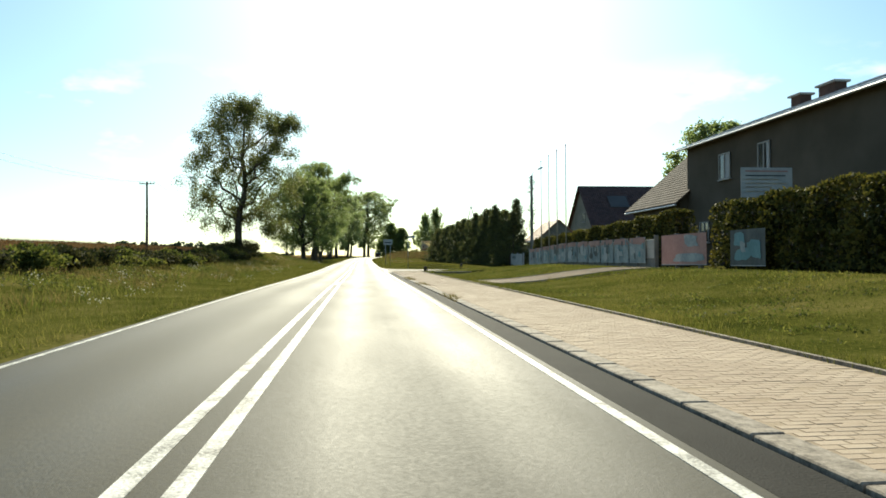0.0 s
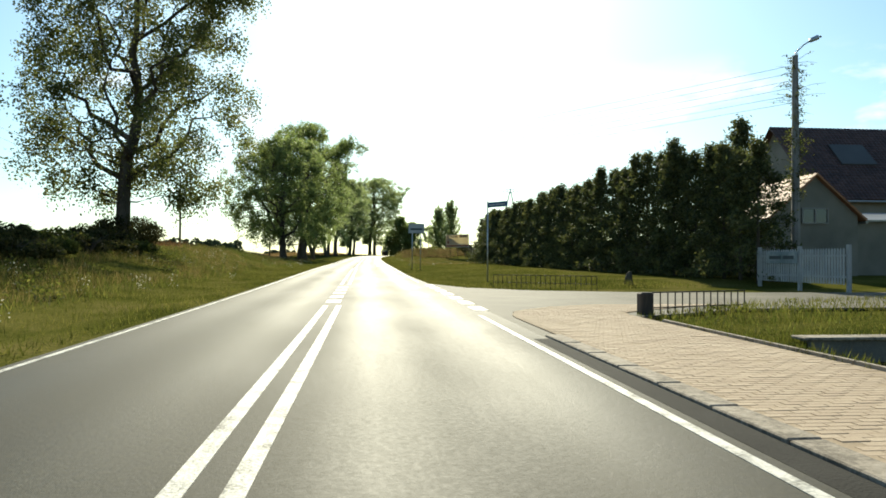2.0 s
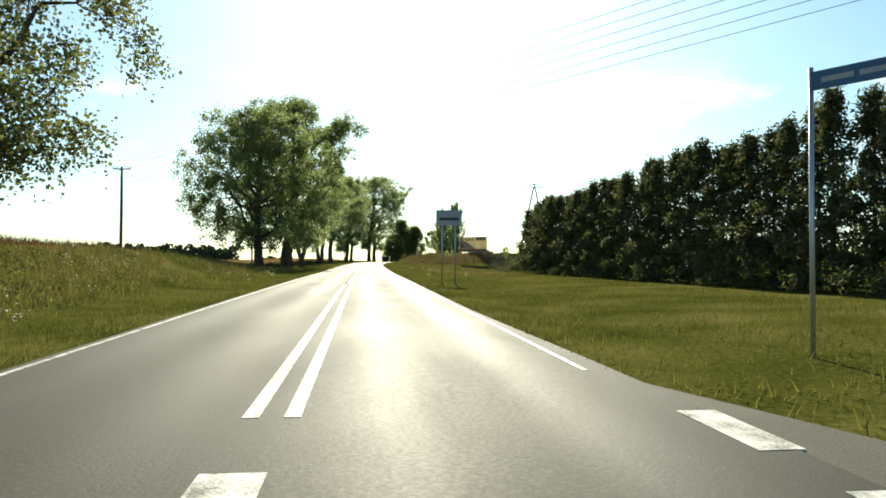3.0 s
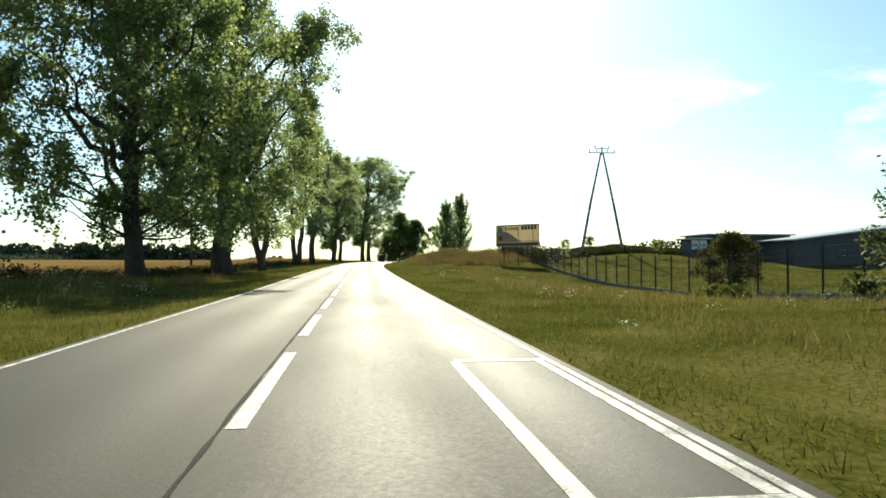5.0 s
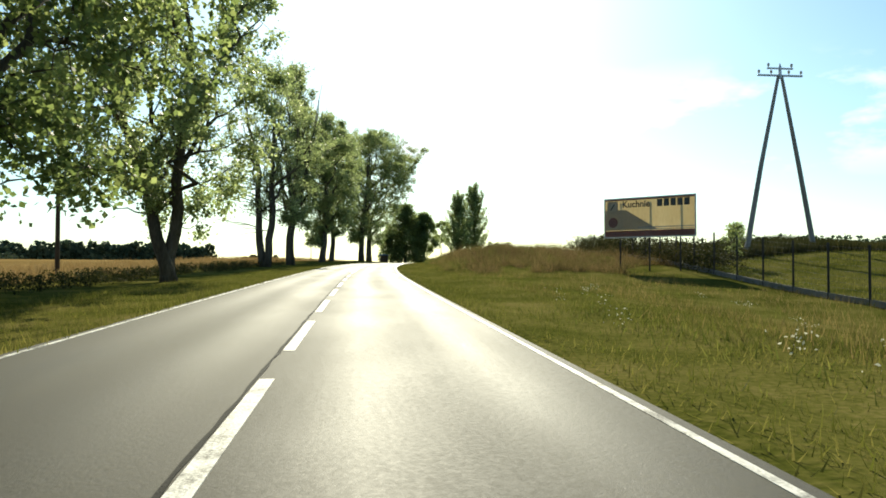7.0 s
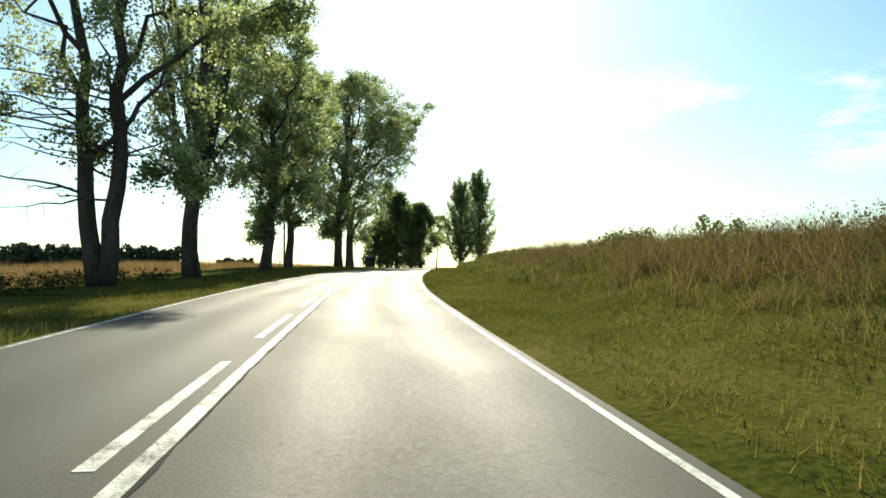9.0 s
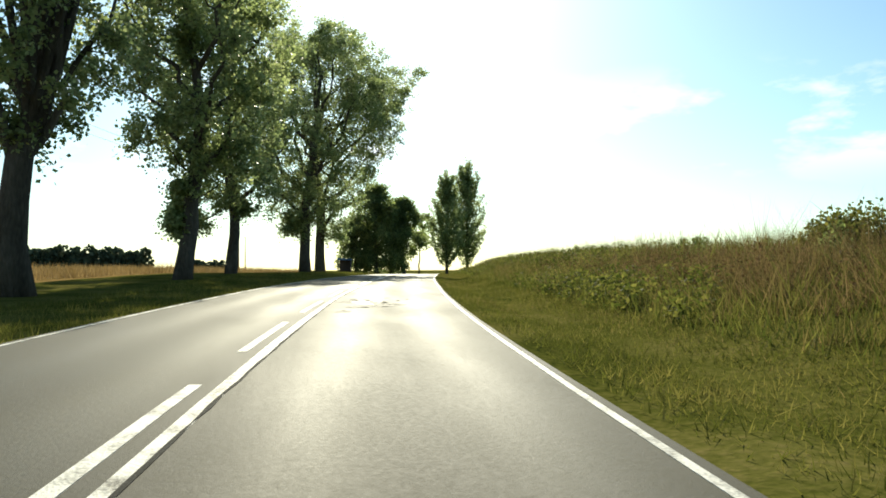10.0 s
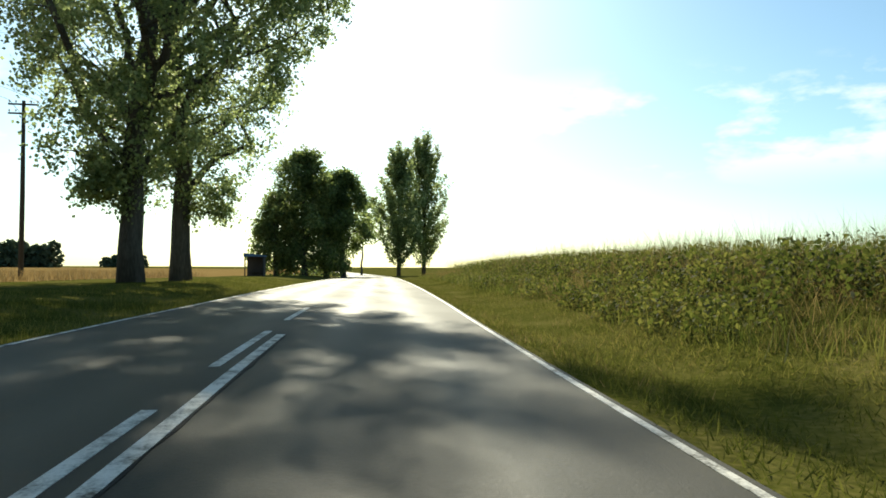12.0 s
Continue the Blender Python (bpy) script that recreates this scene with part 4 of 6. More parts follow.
def make_bush(loc, r, h, seed, label, mat=WEED, count=5000, size=0.14):
    """A bush of several overlapping lobes, the outer ones lower."""
    rng = np.random.default_rng(seed)
    n = 11
    a, q = rng.uniform(0, 6.283, n), np.sqrt(rng.uniform(0, 1, n)) * 0.75
    top = h * (1 - 0.55 * q ** 1.5) * rng.uniform(0.7, 1.05, n)
    lr = r * rng.uniform(0.22, 0.42, n)
    pick = rng.integers(0, n, count)
    d = rng.normal(size=(count, 3))
    d *= (rng.uniform(0.55, 1.08, count) / np.linalg.norm(d, axis=1))[:, None]
    c = np.stack([np.cos(a[pick]) * q[pick] * r + d[:, 0] * lr[pick], np.sin(a[pick]) * q[pick] * r + d[:, 1] * lr[pick],
                  np.maximum(0.03, top[pick] * 0.55 + d[:, 2] * top[pick] * 0.5)], 1)
    t = thing("bush", label, "bush", (loc[0], loc[1], float(land(*loc))))
    stems = Buf()
    for j in range(22):
        b = rng.uniform(0, 6.283)
        q = rng.uniform(0.3, 0.9) * r
        stems.tube([(0, 0, -0.1), (math.cos(b) * q * 0.4, math.sin(b) * q * 0.4, h * 0.5), (math.cos(b) * q, math.sin(b) * q, h * rng.uniform(0.6, 0.95))], [0.02, 0.012, 0.004], 4)
    part("stem", stems, BARK, t)
    leaf = new("foliage", diamonds("foliage", c, rng.uniform(0.6, 1.3, count) * size, rng, mat))
    leaf.parent = t


make_bush((-14.6, 89.5), 2.6, 2.0, 81, "dark bramble thicket round the birch trunk", mat=SCRUB, count=8000)
make_bush((-17.2, 92.5), 2.4, 1.6, 82, "dark bramble thicket round the birch trunk", mat=SCRUB, count=6000)
make_bush((-11.4, 164.3), 1.2, 1.0, 83, "young suckers round the thick trunk")
for k, (x, y, r, h) in enumerate(((11.6, 213, 0.8, 0.55), (12.4, 216, 0.8, 0.6), (13.0, 219, 0.7, 0.6))):
    make_bush((x, y), r, h, 84 + k, "dark weedy shrub on the grassy bank", count=4200, size=0.11)
make_bush((16.2, 228.2), 2.1, 2.1, 95, "dark green elder bush on the grassy bank", mat=WEED, count=8000, size=0.14)
make_bush((12.4, 131.0), 1.0, 0.6, 90, "low nettle clump at the foot of the fence", count=3000, size=0.11)
_r = np.random.default_rng(12)
for k in range(38):
    make_bush((-12.0 - 2.6 * (k % 2) - 0.5 * abs(_r.normal()), 15.0 + 1.95 * k + _r.normal() * 0.5), _r.uniform(1.2, 2.0), _r.uniform(0.7, 1.05), 200 + k, "dark leafy scrub along the edge of the brown field", mat=WEED if k % 3 == 0 else SCRUB, count=1500, size=0.19)


def make_thistle(x, y, h, seed):
    """A tall weed: one stem with short leafy side shoots."""
    rng = np.random.default_rng(seed)
    t = thing("thistle", "tall dark flowering thistle on the bank", "weed", (x, y, float(land(x, y))), group="bank thistles")
    stem = Buf().tube([(0, 0, -0.1), (0.02, 0, h * 0.5), (0.05, 0.02, h)], [0.014, 0.011, 0.004], 5)
    c = []
    for k in range(16):
        z, a = h * (0.25 + 0.75 * k / 16), k * 2.4
        l = 0.30 * (1.15 - k / 16) + 0.05
        tip = Vector((math.cos(a) * l, math.sin(a) * l, z + l * 0.7))
        stem.tube([(0.03 * z / h, 0, z), tip], [0.006, 0.002], 3, cap=False)
        c += [tuple(Vector((0, 0, z)).lerp(tip, q) + Vector(rng.normal(size=3)) * 0.03) for q in (0.3, 0.5, 0.7, 0.9, 1.0) for _ in range(5)]
    part("stem", stem, WEED, t)
    leaf = new("foliage", diamonds("foliage", np.array(c), rng.uniform(0.06, 0.14, len(c)), rng, LEAF, slim=0.45))
    leaf.parent = t


_r = np.random.default_rng(44)
for k in range(30):
    y = 210.0 + 1.6 * k + _r.normal() * 0.6
    x = float(xc(y)) + _r.uniform(11.0, 15.5)
    make_thistle(x, y, _r.uniform(0.7, 1.3), 500 + k)


# ---- grass ----
def scatter(rng, n, y0, y1, u0, u1):
    y, u = rng.uniform(y0, y1, n), rng.uniform(u0, u1, n)
    return xc(y) + u, y


def grass(name, label, seed, n, y0, y1, u0, u1, h0, h1, wide, mat, patchy=0.0, lean=0.35, skip=None, tuft=0):
    rng = np.random.default_rng(seed)
    x, y = scatter(rng, n, y0, y1, u0, u1)
    tall = np.ones(n)
    if tuft:
        # blades gathered in tufts of uneven height
        cx, cy = scatter(rng, n // tuft, y0, y1, u0, u1)
        k = rng.integers(0, len(cx), n)
        x, y = cx[k] + rng.normal(size=n) * 0.16, cy[k] + rng.normal(size=n) * 0.16
        tall = rng.uniform(0.45, 1.15, len(cx))[k]
    ok = np.ones(n, bool)
    if patchy:
        ok &= np.array([noise.noise((a * 0.35, b * 0.12, seed)) for a, b in zip(x, y)]) > patchy - 0.5
    if skip is not None:
        ok &= ~skip(x, y)
    x, y, tall = x[ok], y[ok], tall[ok]
    r = np.stack([x, y, land(x, y) - 0.03], 1)
    h = rng.uniform(h0, h1, len(x)) * tall * (0.75 + 0.5 * np.array([noise.noise((a * 0.5, b * 0.25, 9)) + 0.5 for a, b in zip(x, y)]))
    ob = new(name, blades(name, r, h, rng.uniform(0.6, 1.4, len(x)) * wide, rng, mat, lean))
    return tagged(ob, label, "grass", "", "stuff")


def paved(x, y):
    drive = (y > 28.0 + 0.28 * (x - 5) - 0.1) & (y < 32.9 + 0.2 * (x - 5) + 0.1) & (x < 15.2)
    drive |= (x > 4.7) & (x < 8.4) & (y > 52.8) & (y < 53.25)
    street = (y > np.interp(x, [2, 4.7, 5.0, 8, 14, 36], [53, 57.2, 58.0, 59.4, 59.6, 61]) - 0.1) & (y < np.interp(x, [2.1, 3.2, 5.2, 8, 14, 36], [73, 69.4, 67.4, 66.4, 66, 67]) + 0.1) & (x < 36)
    return drive | street | ((x < 4.94 - 0.002 * y) & (y < 58))


grass("verge_grass", "short rough grass on the verge", 301, 60000, -4, 200, -9.5, -3.05, 0.06, 0.22, 0.016, BLADE)
grass("verge_grass", "short rough grass on the verge beside the bend", 302, 40000, 196, 310, -9.0, -3.4, 0.06, 0.22, 0.018, BLADE, skip=lambda x, y: (x - xc(y)) > -left_half(y) - 0.12)
grass("tall_weeds", "tall flowering weeds and grasses below the field", 303, 44000, 0, 150, -12.5, -6.5, 0.20, 0.55, 0.017, DRY_BLADE, patchy=0.35)
grass("tall_weeds", "leafy green weeds below the field", 304, 34000, 0, 150, -13, -6.0, 0.15, 0.40, 0.026, WEED, patchy=0.45)
grass("lawn_grass", "sunlit grass between footway and garden fence", 305, 60000, 2, 60, 5.8, 15.8, 0.04, 0.14, 0.016, BLADE, skip=paved)
grass("lawn_weeds", "darker weed patches in the grass by the footway", 315, 26000, 2, 60, 5.6, 15.0, 0.05, 0.18, 0.022, WEED, patchy=0.6, skip=paved)
grass("verge_grass", "sunlit rough grass beside the road", 306, 60000, 66, 190, 3.2, 12.0, 0.05, 0.18, 0.016, BLADE, skip=paved)
grass("meadow_grass", "yellowing meadow grass towards the wire fence", 307, 44000, 112, 200, 6.0, 22.0, 0.10, 0.38, 0.016, DRY_BLADE, patchy=0.4)
grass("meadow_weeds", "dark weed patches in the roadside meadow", 316, 30000, 100, 200, 4.2, 18.0, 0.06, 0.20, 0.022, WEED, patchy=0.6)
grass("verge_grass", "mown grass at the foot of the bank", 308, 60000, 190, 320, 3.45, 8.5, 0.04, 0.15, 0.015, BLADE, skip=lambda x, y: (x - xc(y)) < right_half(y) + 0.3)
grass("bank_grass", "tall dry grass and weeds on the bank", 309, 74000, 190, 330, 6.2, 17.0, 0.30, 0.85, 0.015, DRY_BLADE, patchy=0.15, lean=0.5, tuft=34)
grass("bank_straw", "golden-brown dry grass on the bank top", 319, 86000, 186, 240, 7.4, 20.0, 0.35, 1.05, 0.014, STRAW, patchy=0.18, lean=0.55, tuft=40)
grass("bank_weeds", "green weeds among the grass on the bank", 310, 36000, 214, 330, 5.8, 12.0, 0.15, 0.50, 0.022, WEED, patchy=0.35)
grass("bank_green", "green couch grass and nettles mixed through the bank", 320, 22000, 190, 240, 6.4, 19.0, 0.30, 0.9, 0.020, WEED, patchy=0.35, lean=0.5, tuft=26)
grass("maize", "green maize stand along the top of the bank", 311, 34000, 232, 345, 10.6, 24.0, 1.1, 1.75, 0.03, WEED, lean=0.30, tuft=12)
grass("crest_grass", "tall dry grass standing along the top of the bank", 331, 44000, 216, 300, 9.0, 20.0, 0.80, 1.55, 0.016, STRAW, patchy=0.1, lean=0.4, tuft=30)
grass("paddock_grass", "grazed grass of the rising paddock", 312, 60000, 140, 212, 20, 42, 0.08, 0.26, 0.03, BLADE)
grass("crest_crop", "dark green crop standing along the crest of the paddock", 328, 60000, 190.5, 203, 21, 58, 0.62, 0.84, 0.05, SCRUB, lean=0.18)
grass("kerb_tufts", "grass tufts growing in the gutter joint", 317, 12000, -2, 55, 3.36, 3.74, 0.03, 0.15, 0.014, DRY_BLADE, patchy=0.62)
grass("edging_tufts", "grass growing over the footway edging", 318, 16000, -2, 55, 5.80, 6.5, 0.05, 0.16, 0.014, BLADE, skip=lambda x, y: x < 4.86 - 0.0018 * (y + 9))
grass("wheat_edge", "ripe wheat stalks at the field edge", 313, 34000, 134, 330, -30, -16.5, 0.5, 0.8, 0.05, material("wheat_stalk", [(0.20, 0.135, 0.050), (0.30, 0.20, 0.080), (0.38, 0.265, 0.115)], 0.8, 0.3, 5, 0, spec=0.15, through_light=0.35, per_island=0.4))
grass("brown_crop", "brown-red dock and crop stems on the slope", 314, 30000, 0, 125, -48, -15, 0.30, 0.65, 0.06, material("brown_stem", [(0.10, 0.062, 0.024), (0.17, 0.095, 0.038), (0.23, 0.14, 0.06)], 0.8, 0.3, 5, 0, spec=0.15, through_light=0.3, per_island=0.4))


def leaf_weeds(name, label, seed, n, y0, y1, u0, u1, h, size, mat, patchy=0.4):
    """Broad-leaved plants: leaves heaped in clumps of their own height."""
    rng = np.random.default_rng(seed)
    m = n // 16
    x, y = scatter(rng, m, y0, y1, u0, u1)
    ok = np.array([noise.noise((a * 0.3, b * 0.15, seed * 1.7)) for a, b in zip(x, y)]) > patchy - 0.5
    ok &= ~((x > -1) & paved(x, y))
    x, y = x[ok], y[ok]
    k = rng.integers(0, len(x), n)
    tall = rng.uniform(0.4, 1.0, len(x)) * h
    px, py = x[k] + rng.normal(size=n) * 0.12, y[k] + rng.normal(size=n) * 0.12
    c = np.stack([px, py, land(px, py) + rng.uniform(0.02, 1, n) ** 0.8 * tall[k]], 1)
    ob = new(name, diamonds(name, c, rng.uniform(0.5, 1.2, n) * size, rng, mat, slim=0.55))
    return tagged(ob, label, "weeds", "", "stuff")


leaf_weeds("bank_docks", "broad-leaved docks and nettles on the bank", 321, 40000, 213, 300, 5.9, 11.5, 0.62, 0.12, WEED)
DOCK_SEED = material("dock_seed", [(0.070, 0.044, 0.020), (0.130, 0.078, 0.036), (0.200, 0.130, 0.062)], 0.9, 0.5, 6, 0, spec=0.05, through_light=0.35, per_island=0.5)
leaf_weeds("dock_seed_heads", "rusty brown dock seed heads among the bank grass", 329, 40000, 190, 250, 7.6, 18.0, 1.0, 0.075, DOCK_SEED, 0.25)
# weeds of the dip; the ditch's shade is put into their dark scrub colour
leaf_weeds("ditch_weeds", "rank weeds in the dip between verge and wheat, coloured dark for its shade", 330, 26000, 134, 236, -16.4, -11.2, 0.75, 0.15, SCRUB, 0.2)
leaf_weeds("bank_thicket", "leafy green nettles and goldenrod below the maize", 332, 40000, 236, 312, 8.4, 13.0, 1.15, 0.15, WEED, 0.2)
leaf_weeds("verge_docks", "broad-leaved weeds below the brown field", 322, 24000, 2, 130, -13.0, -6.5, 0.45, 0.11, WEED)
leaf_weeds("umbel_flowers", "pale umbel flowers among the roadside weeds", 323, 2200, 2, 140, -11.5, -5.0, 0.55, 0.06, BLOSSOM, 0.3)
leaf_weeds("meadow_flowers", "pale flower heads in the roadside meadow", 324, 900, 105, 175, 4.5, 16.0, 0.35, 0.055, BLOSSOM, 0.2)
leaf_weeds("fence_weeds", "dark weeds along the wire fence", 325, 7000, 138, 200, 20.3, 22.0, 0.5, 0.11, WEED, 0.4)
leaf_weeds("fence_scrub", "dark scrub behind the far end of the wire fence", 327, 20000, 184, 216, 19.9, 22.6, 1.7, 0.18, SCRUB, 0.05)
leaf_weeds("lawn_clover", "low clover and plantain in the grass by the footway", 326, 14000, 2, 60, 6.6, 15.0, 0.10, 0.07, WEED, 0.45)


def off_road(x, y):
    u = x - xc(y)
    return ((x > -1) & paved(x, y)) | ((u > -left_half(y) - 0.10) & (u < right_half(y) + 0.12))


grass("bank_turf", "matted yellow-green turf at the foot of the bank", 341, 110000, 190, 300, 3.3, 10.0, 0.03, 0.12, 0.014, BLADE, lean=0.8, skip=off_road)
grass("bank_turf", "thick turf on the lower slope of the bank", 347, 60000, 196, 262, 4.2, 9.5, 0.05, 0.16, 0.018, BLADE, lean=0.7, skip=off_road)
grass("bank_turf", "dry bleached tufts in the turf of the bank", 346, 26000, 190, 300, 3.6, 10.0, 0.06, 0.20, 0.012, DRY_BLADE, patchy=0.5, lean=0.6, skip=off_road)
grass("meadow_turf", "matted yellow-green turf of the roadside meadow", 342, 80000, 72, 190, 3.1, 11.0, 0.03, 0.12, 0.014, BLADE, lean=0.8, skip=off_road)
grass("verge_turf", "matted green turf of the roadside verge", 343, 70000, 4, 190, -8.0, -3.0, 0.03, 0.12, 0.014, BLADE, lean=0.8, skip=off_road)
grass("verge_turf", "matted green turf under the roadside trees", 344, 36000, 190, 300, -9.0, -3.2, 0.03, 0.12, 0.014, BLADE, lean=0.8, skip=off_road)
grass("lawn_turf", "matted turf between footway and fence", 345, 50000, 2, 56, 5.4, 14.0, 0.03, 0.10, 0.018, BLADE, lean=0.8, skip=paved)

# ---- far woods ----
def far_wood(pts, h0, h1, seed, label, count):
    rng = np.random.default_rng(seed)
    c, s = [], []
    for (xa, ya), (xb, yb) in zip(pts[:-1], pts[1:]):
        L = math.hypot(xb - xa, yb - ya)
        n = max(2, int(L / (h1 * 0.15)))
        for i in range(n):
            k = (i + rng.uniform(0, 1)) / n
            x, y = xa + (xb - xa) * k + rng.normal() * 4, ya + (yb - ya) * k + rng.normal() * 4
            h, r = rng.uniform(h0, h1), rng.uniform(0.35, 0.6) * h1 * 0.6 + 1.5
            m = count
            a, z = rng.uniform(0, 6.283, m), rng.uniform(0, 1, m)
            q = r * np.sqrt(np.clip(1 - (1.35 * z - 0.45) ** 2, 0.1, 1)) * np.sqrt(rng.uniform(0.2, 1, m))
            c.append(np.stack([x + np.cos(a) * q, y + np.sin(a) * q, float(land(x, y)) + 0.3 + z * h], 1))
            s.append(rng.uniform(0.13, 0.27, m) * h1)
    ob = new("far_wood", diamonds("far_wood", np.concatenate(c), np.concatenate(s), rng, FAR_WOOD, slim=0.8))
    tagged(ob, label, "woodland", "", "stuff")


far_wood([(-820, 620), (-600, 740), (-400, 840)], 20, 29, 401, "dark distant wood beyond the wheat field", 150)
far_wood([(-400, 840), (-150, 945)], 14, 23, 403, "lower end of the distant wood beyond the wheat", 150)
far_wood([(-135, 1100), (-104, 1106)], 9, 13, 402, "distant clumps of trees on the skyline", 240)
far_wood([(-300, 190), (-230, 280), (-170, 360), (-120, 420)], 2.2, 4.0, 404, "bushy skyline behind the brown field", 26)
far_wood([(60, 262), (110, 250), (170, 210)], 2, 3.2, 406, "low dark hedgerow along the paddock ridge", 40)


# ---- poles, lamps and wires ----
def ground_z(x, y):
    return float(land(x, y))


def make_pole(x, y, top, arms=1, name="utility_pole", label="weathered wooden utility pole with a crossarm", turn=0.0):
    z = ground_z(x, y)
    t = thing(name, label, "utility pole", (x, y, z), turn, "utility poles")
    h = top - z
    part("post", Buf().tube([(0, 0, -0.6), (0.02, 0, h * 0.5), (0.0, 0.02, h)], [0.16, 0.14, 0.105], 10), POLE_WOOD, t, smooth=True)
    for k in range(arms):
        zz = h - 0.22 - 0.55 * k
        part("crossarm", Buf().box(-0.85, -0.05, zz - 0.05, 0.85, 0.05, zz + 0.05, bevel=0.01), DARK_WOOD, t)
        for dx in (-0.78, -0.42, 0.42, 0.78):
            part("insulator", Buf().tube([(dx, 0, zz + 0.05), (dx, 0, zz + 0.10), (dx, 0, zz + 0.13), (dx, 0, zz + 0.20), (dx, 0, zz + 0.24)], [0.012, 0.014, 0.045, 0.05, 0.02], 8), PORCELAIN, t)
    return t


POLES = [(-24.6, 24.0, 9.4), (-23.8, 82.7, 9.6), (-23.8, 139.8, 9.9), (-19.9, 196.0, 9.9), (-7.1, 299.0, 10.9), (-17.0, 420.0, 10.5)]
for k, (x, y, top) in enumerate(POLES):
    make_pole(x, y, top, 2 if k == 4 else 1, label="weathered wooden utility pole with two crossarms" if k == 4 else "weathered wooden utility pole with a crossarm", turn=-4.0)


def make_wire(a, b, sag, label, r=0.010):
    a, b = Vector(a), Vector(b)
    pts = [a.lerp(b, i / 16) - Vector((0, 0, sag * 4 * (i / 16) * (1 - i / 16))) for i in range(17)]
    return single("overhead_wire", Buf().tube(pts, [r] * 17, 4), WIRE, label, "wire", smooth=True, group="overhead wires")


for (xa, ya, za), (xb, yb, zb) in zip(POLES[:-1], POLES[1:]):
    for dx in (-0.78, 0.78):
        make_wire((xa + dx, ya, za + 0.02), (xb + dx, yb, zb + 0.02), 1.4, "thin sagging overhead line between wooden poles", 0.014)
for k, dz in enumerate((-0.35, 0.0, 0.35, 0.7, 1.05, 1.4)):
    make_wire((17.5, 73.0, 7.9 + dz * 0.9), (-23.8 - 0.3 * k, 139.8, 8.7 + dz), 0.5, "thin low-voltage cable crossing the road", 0.009)


def make_lamp():
    x, y = 17.55, 72.9
    z = ground_z(x, y)
    t = thing("street_lamp", "concrete street lamp post overgrown with dead ivy", "street lamp", (x, y, z))
    h = 9.55 - z
    part("post", Buf().tube([(0, 0, -0.5), (0, 0, h * 0.5), (0, 0, h)], [0.19, 0.16, 0.12], 8), POLE_CONCRETE, t)
    part("arm", Buf().tube([(0, 0, h - 0.3), (0.05, 0.02, h + 0.15), (0.45, 0.1, h + 0.5), (0.75, 0.15, h + 0.68)], [0.035, 0.035, 0.03, 0.03], 7), GALVANISED, t, smooth=True)
    part("lamp_head", Buf().tube([(0.7, 0.14, h + 0.66), (0.82, 0.17, h + 0.73), (1.15, 0.23, h + 0.88), (1.32, 0.27, h + 0.93)], [0.04, 0.10, 0.11, 0.05], 8), GALVANISED, t, "grey luminaire on a bent arm", smooth=True)
    rng = np.random.default_rng(33)
    twigs, leaves = Buf(), []
    for k in range(190):
        zz = h * rng.uniform(0.35, 1.0)
        a, l = rng.uniform(0, 6.283), rng.uniform(0.15, 0.6) * (1.0 if rng.uniform() < 0.8 else 1.9)
        p = Vector((math.cos(a) * 0.15, math.sin(a) * 0.15, zz))
        q = p + Vector((math.cos(a) * l, math.sin(a) * l, rng.normal() * 0.12 + 0.05))
        twigs.tube([p, p.lerp(q, 0.5) + Vector((0, 0, 0.05)), q], [0.012, 0.008, 0.004], 3, cap=False)
        leaves += [tuple(p.lerp(q, w)) for w in (0.1, 0.4, 0.7)]
    part("ivy_twigs", twigs, BARK, t, "bare tangled ivy stems")
    c = np.array(leaves)[rng.integers(0, len(leaves), 1500)] + rng.normal(size=(1500, 3)) * 0.06
    iv = new("ivy_leaves", diamonds("ivy_leaves", c, rng.uniform(0.05, 0.12, 1500), rng, WEED))
    iv.parent = t


make_lamp()


def make_flagpole(x, y, top):
    z = ground_z(x, y)
    t = thing("flagpole", "slim white flagpole without a flag", "flagpole", (x, y, z), group="row of flagpoles")
    h = top - z
    part("pole", Buf().tube([(0, 0, -0.3), (0, 0, h * 0.5), (0, 0, h)], [0.055, 0.045, 0.03], 9), GALVANISED, t, smooth=True)
    part("finial", Buf().tube([(0, 0, h - 0.02), (0, 0, h + 0.03), (0, 0, h + 0.10), (0, 0, h + 0.14)], [0.02, 0.055, 0.055, 0.015], 9), GALVANISED, t, smooth=True)
    part("base", Buf().tube([(0, 0, -0.1), (0, 0, 0.25), (0, 0, 0.32)], [0.10, 0.10, 0.06], 9), CONCRETE, t)


for x, y, top in ((15.14, 51.3, 9.41), (15.05, 53.5, 9.34), (15.01, 55.85, 9.23), (14.98, 58.3, 9.10)):
    make_flagpole(x, y, top)


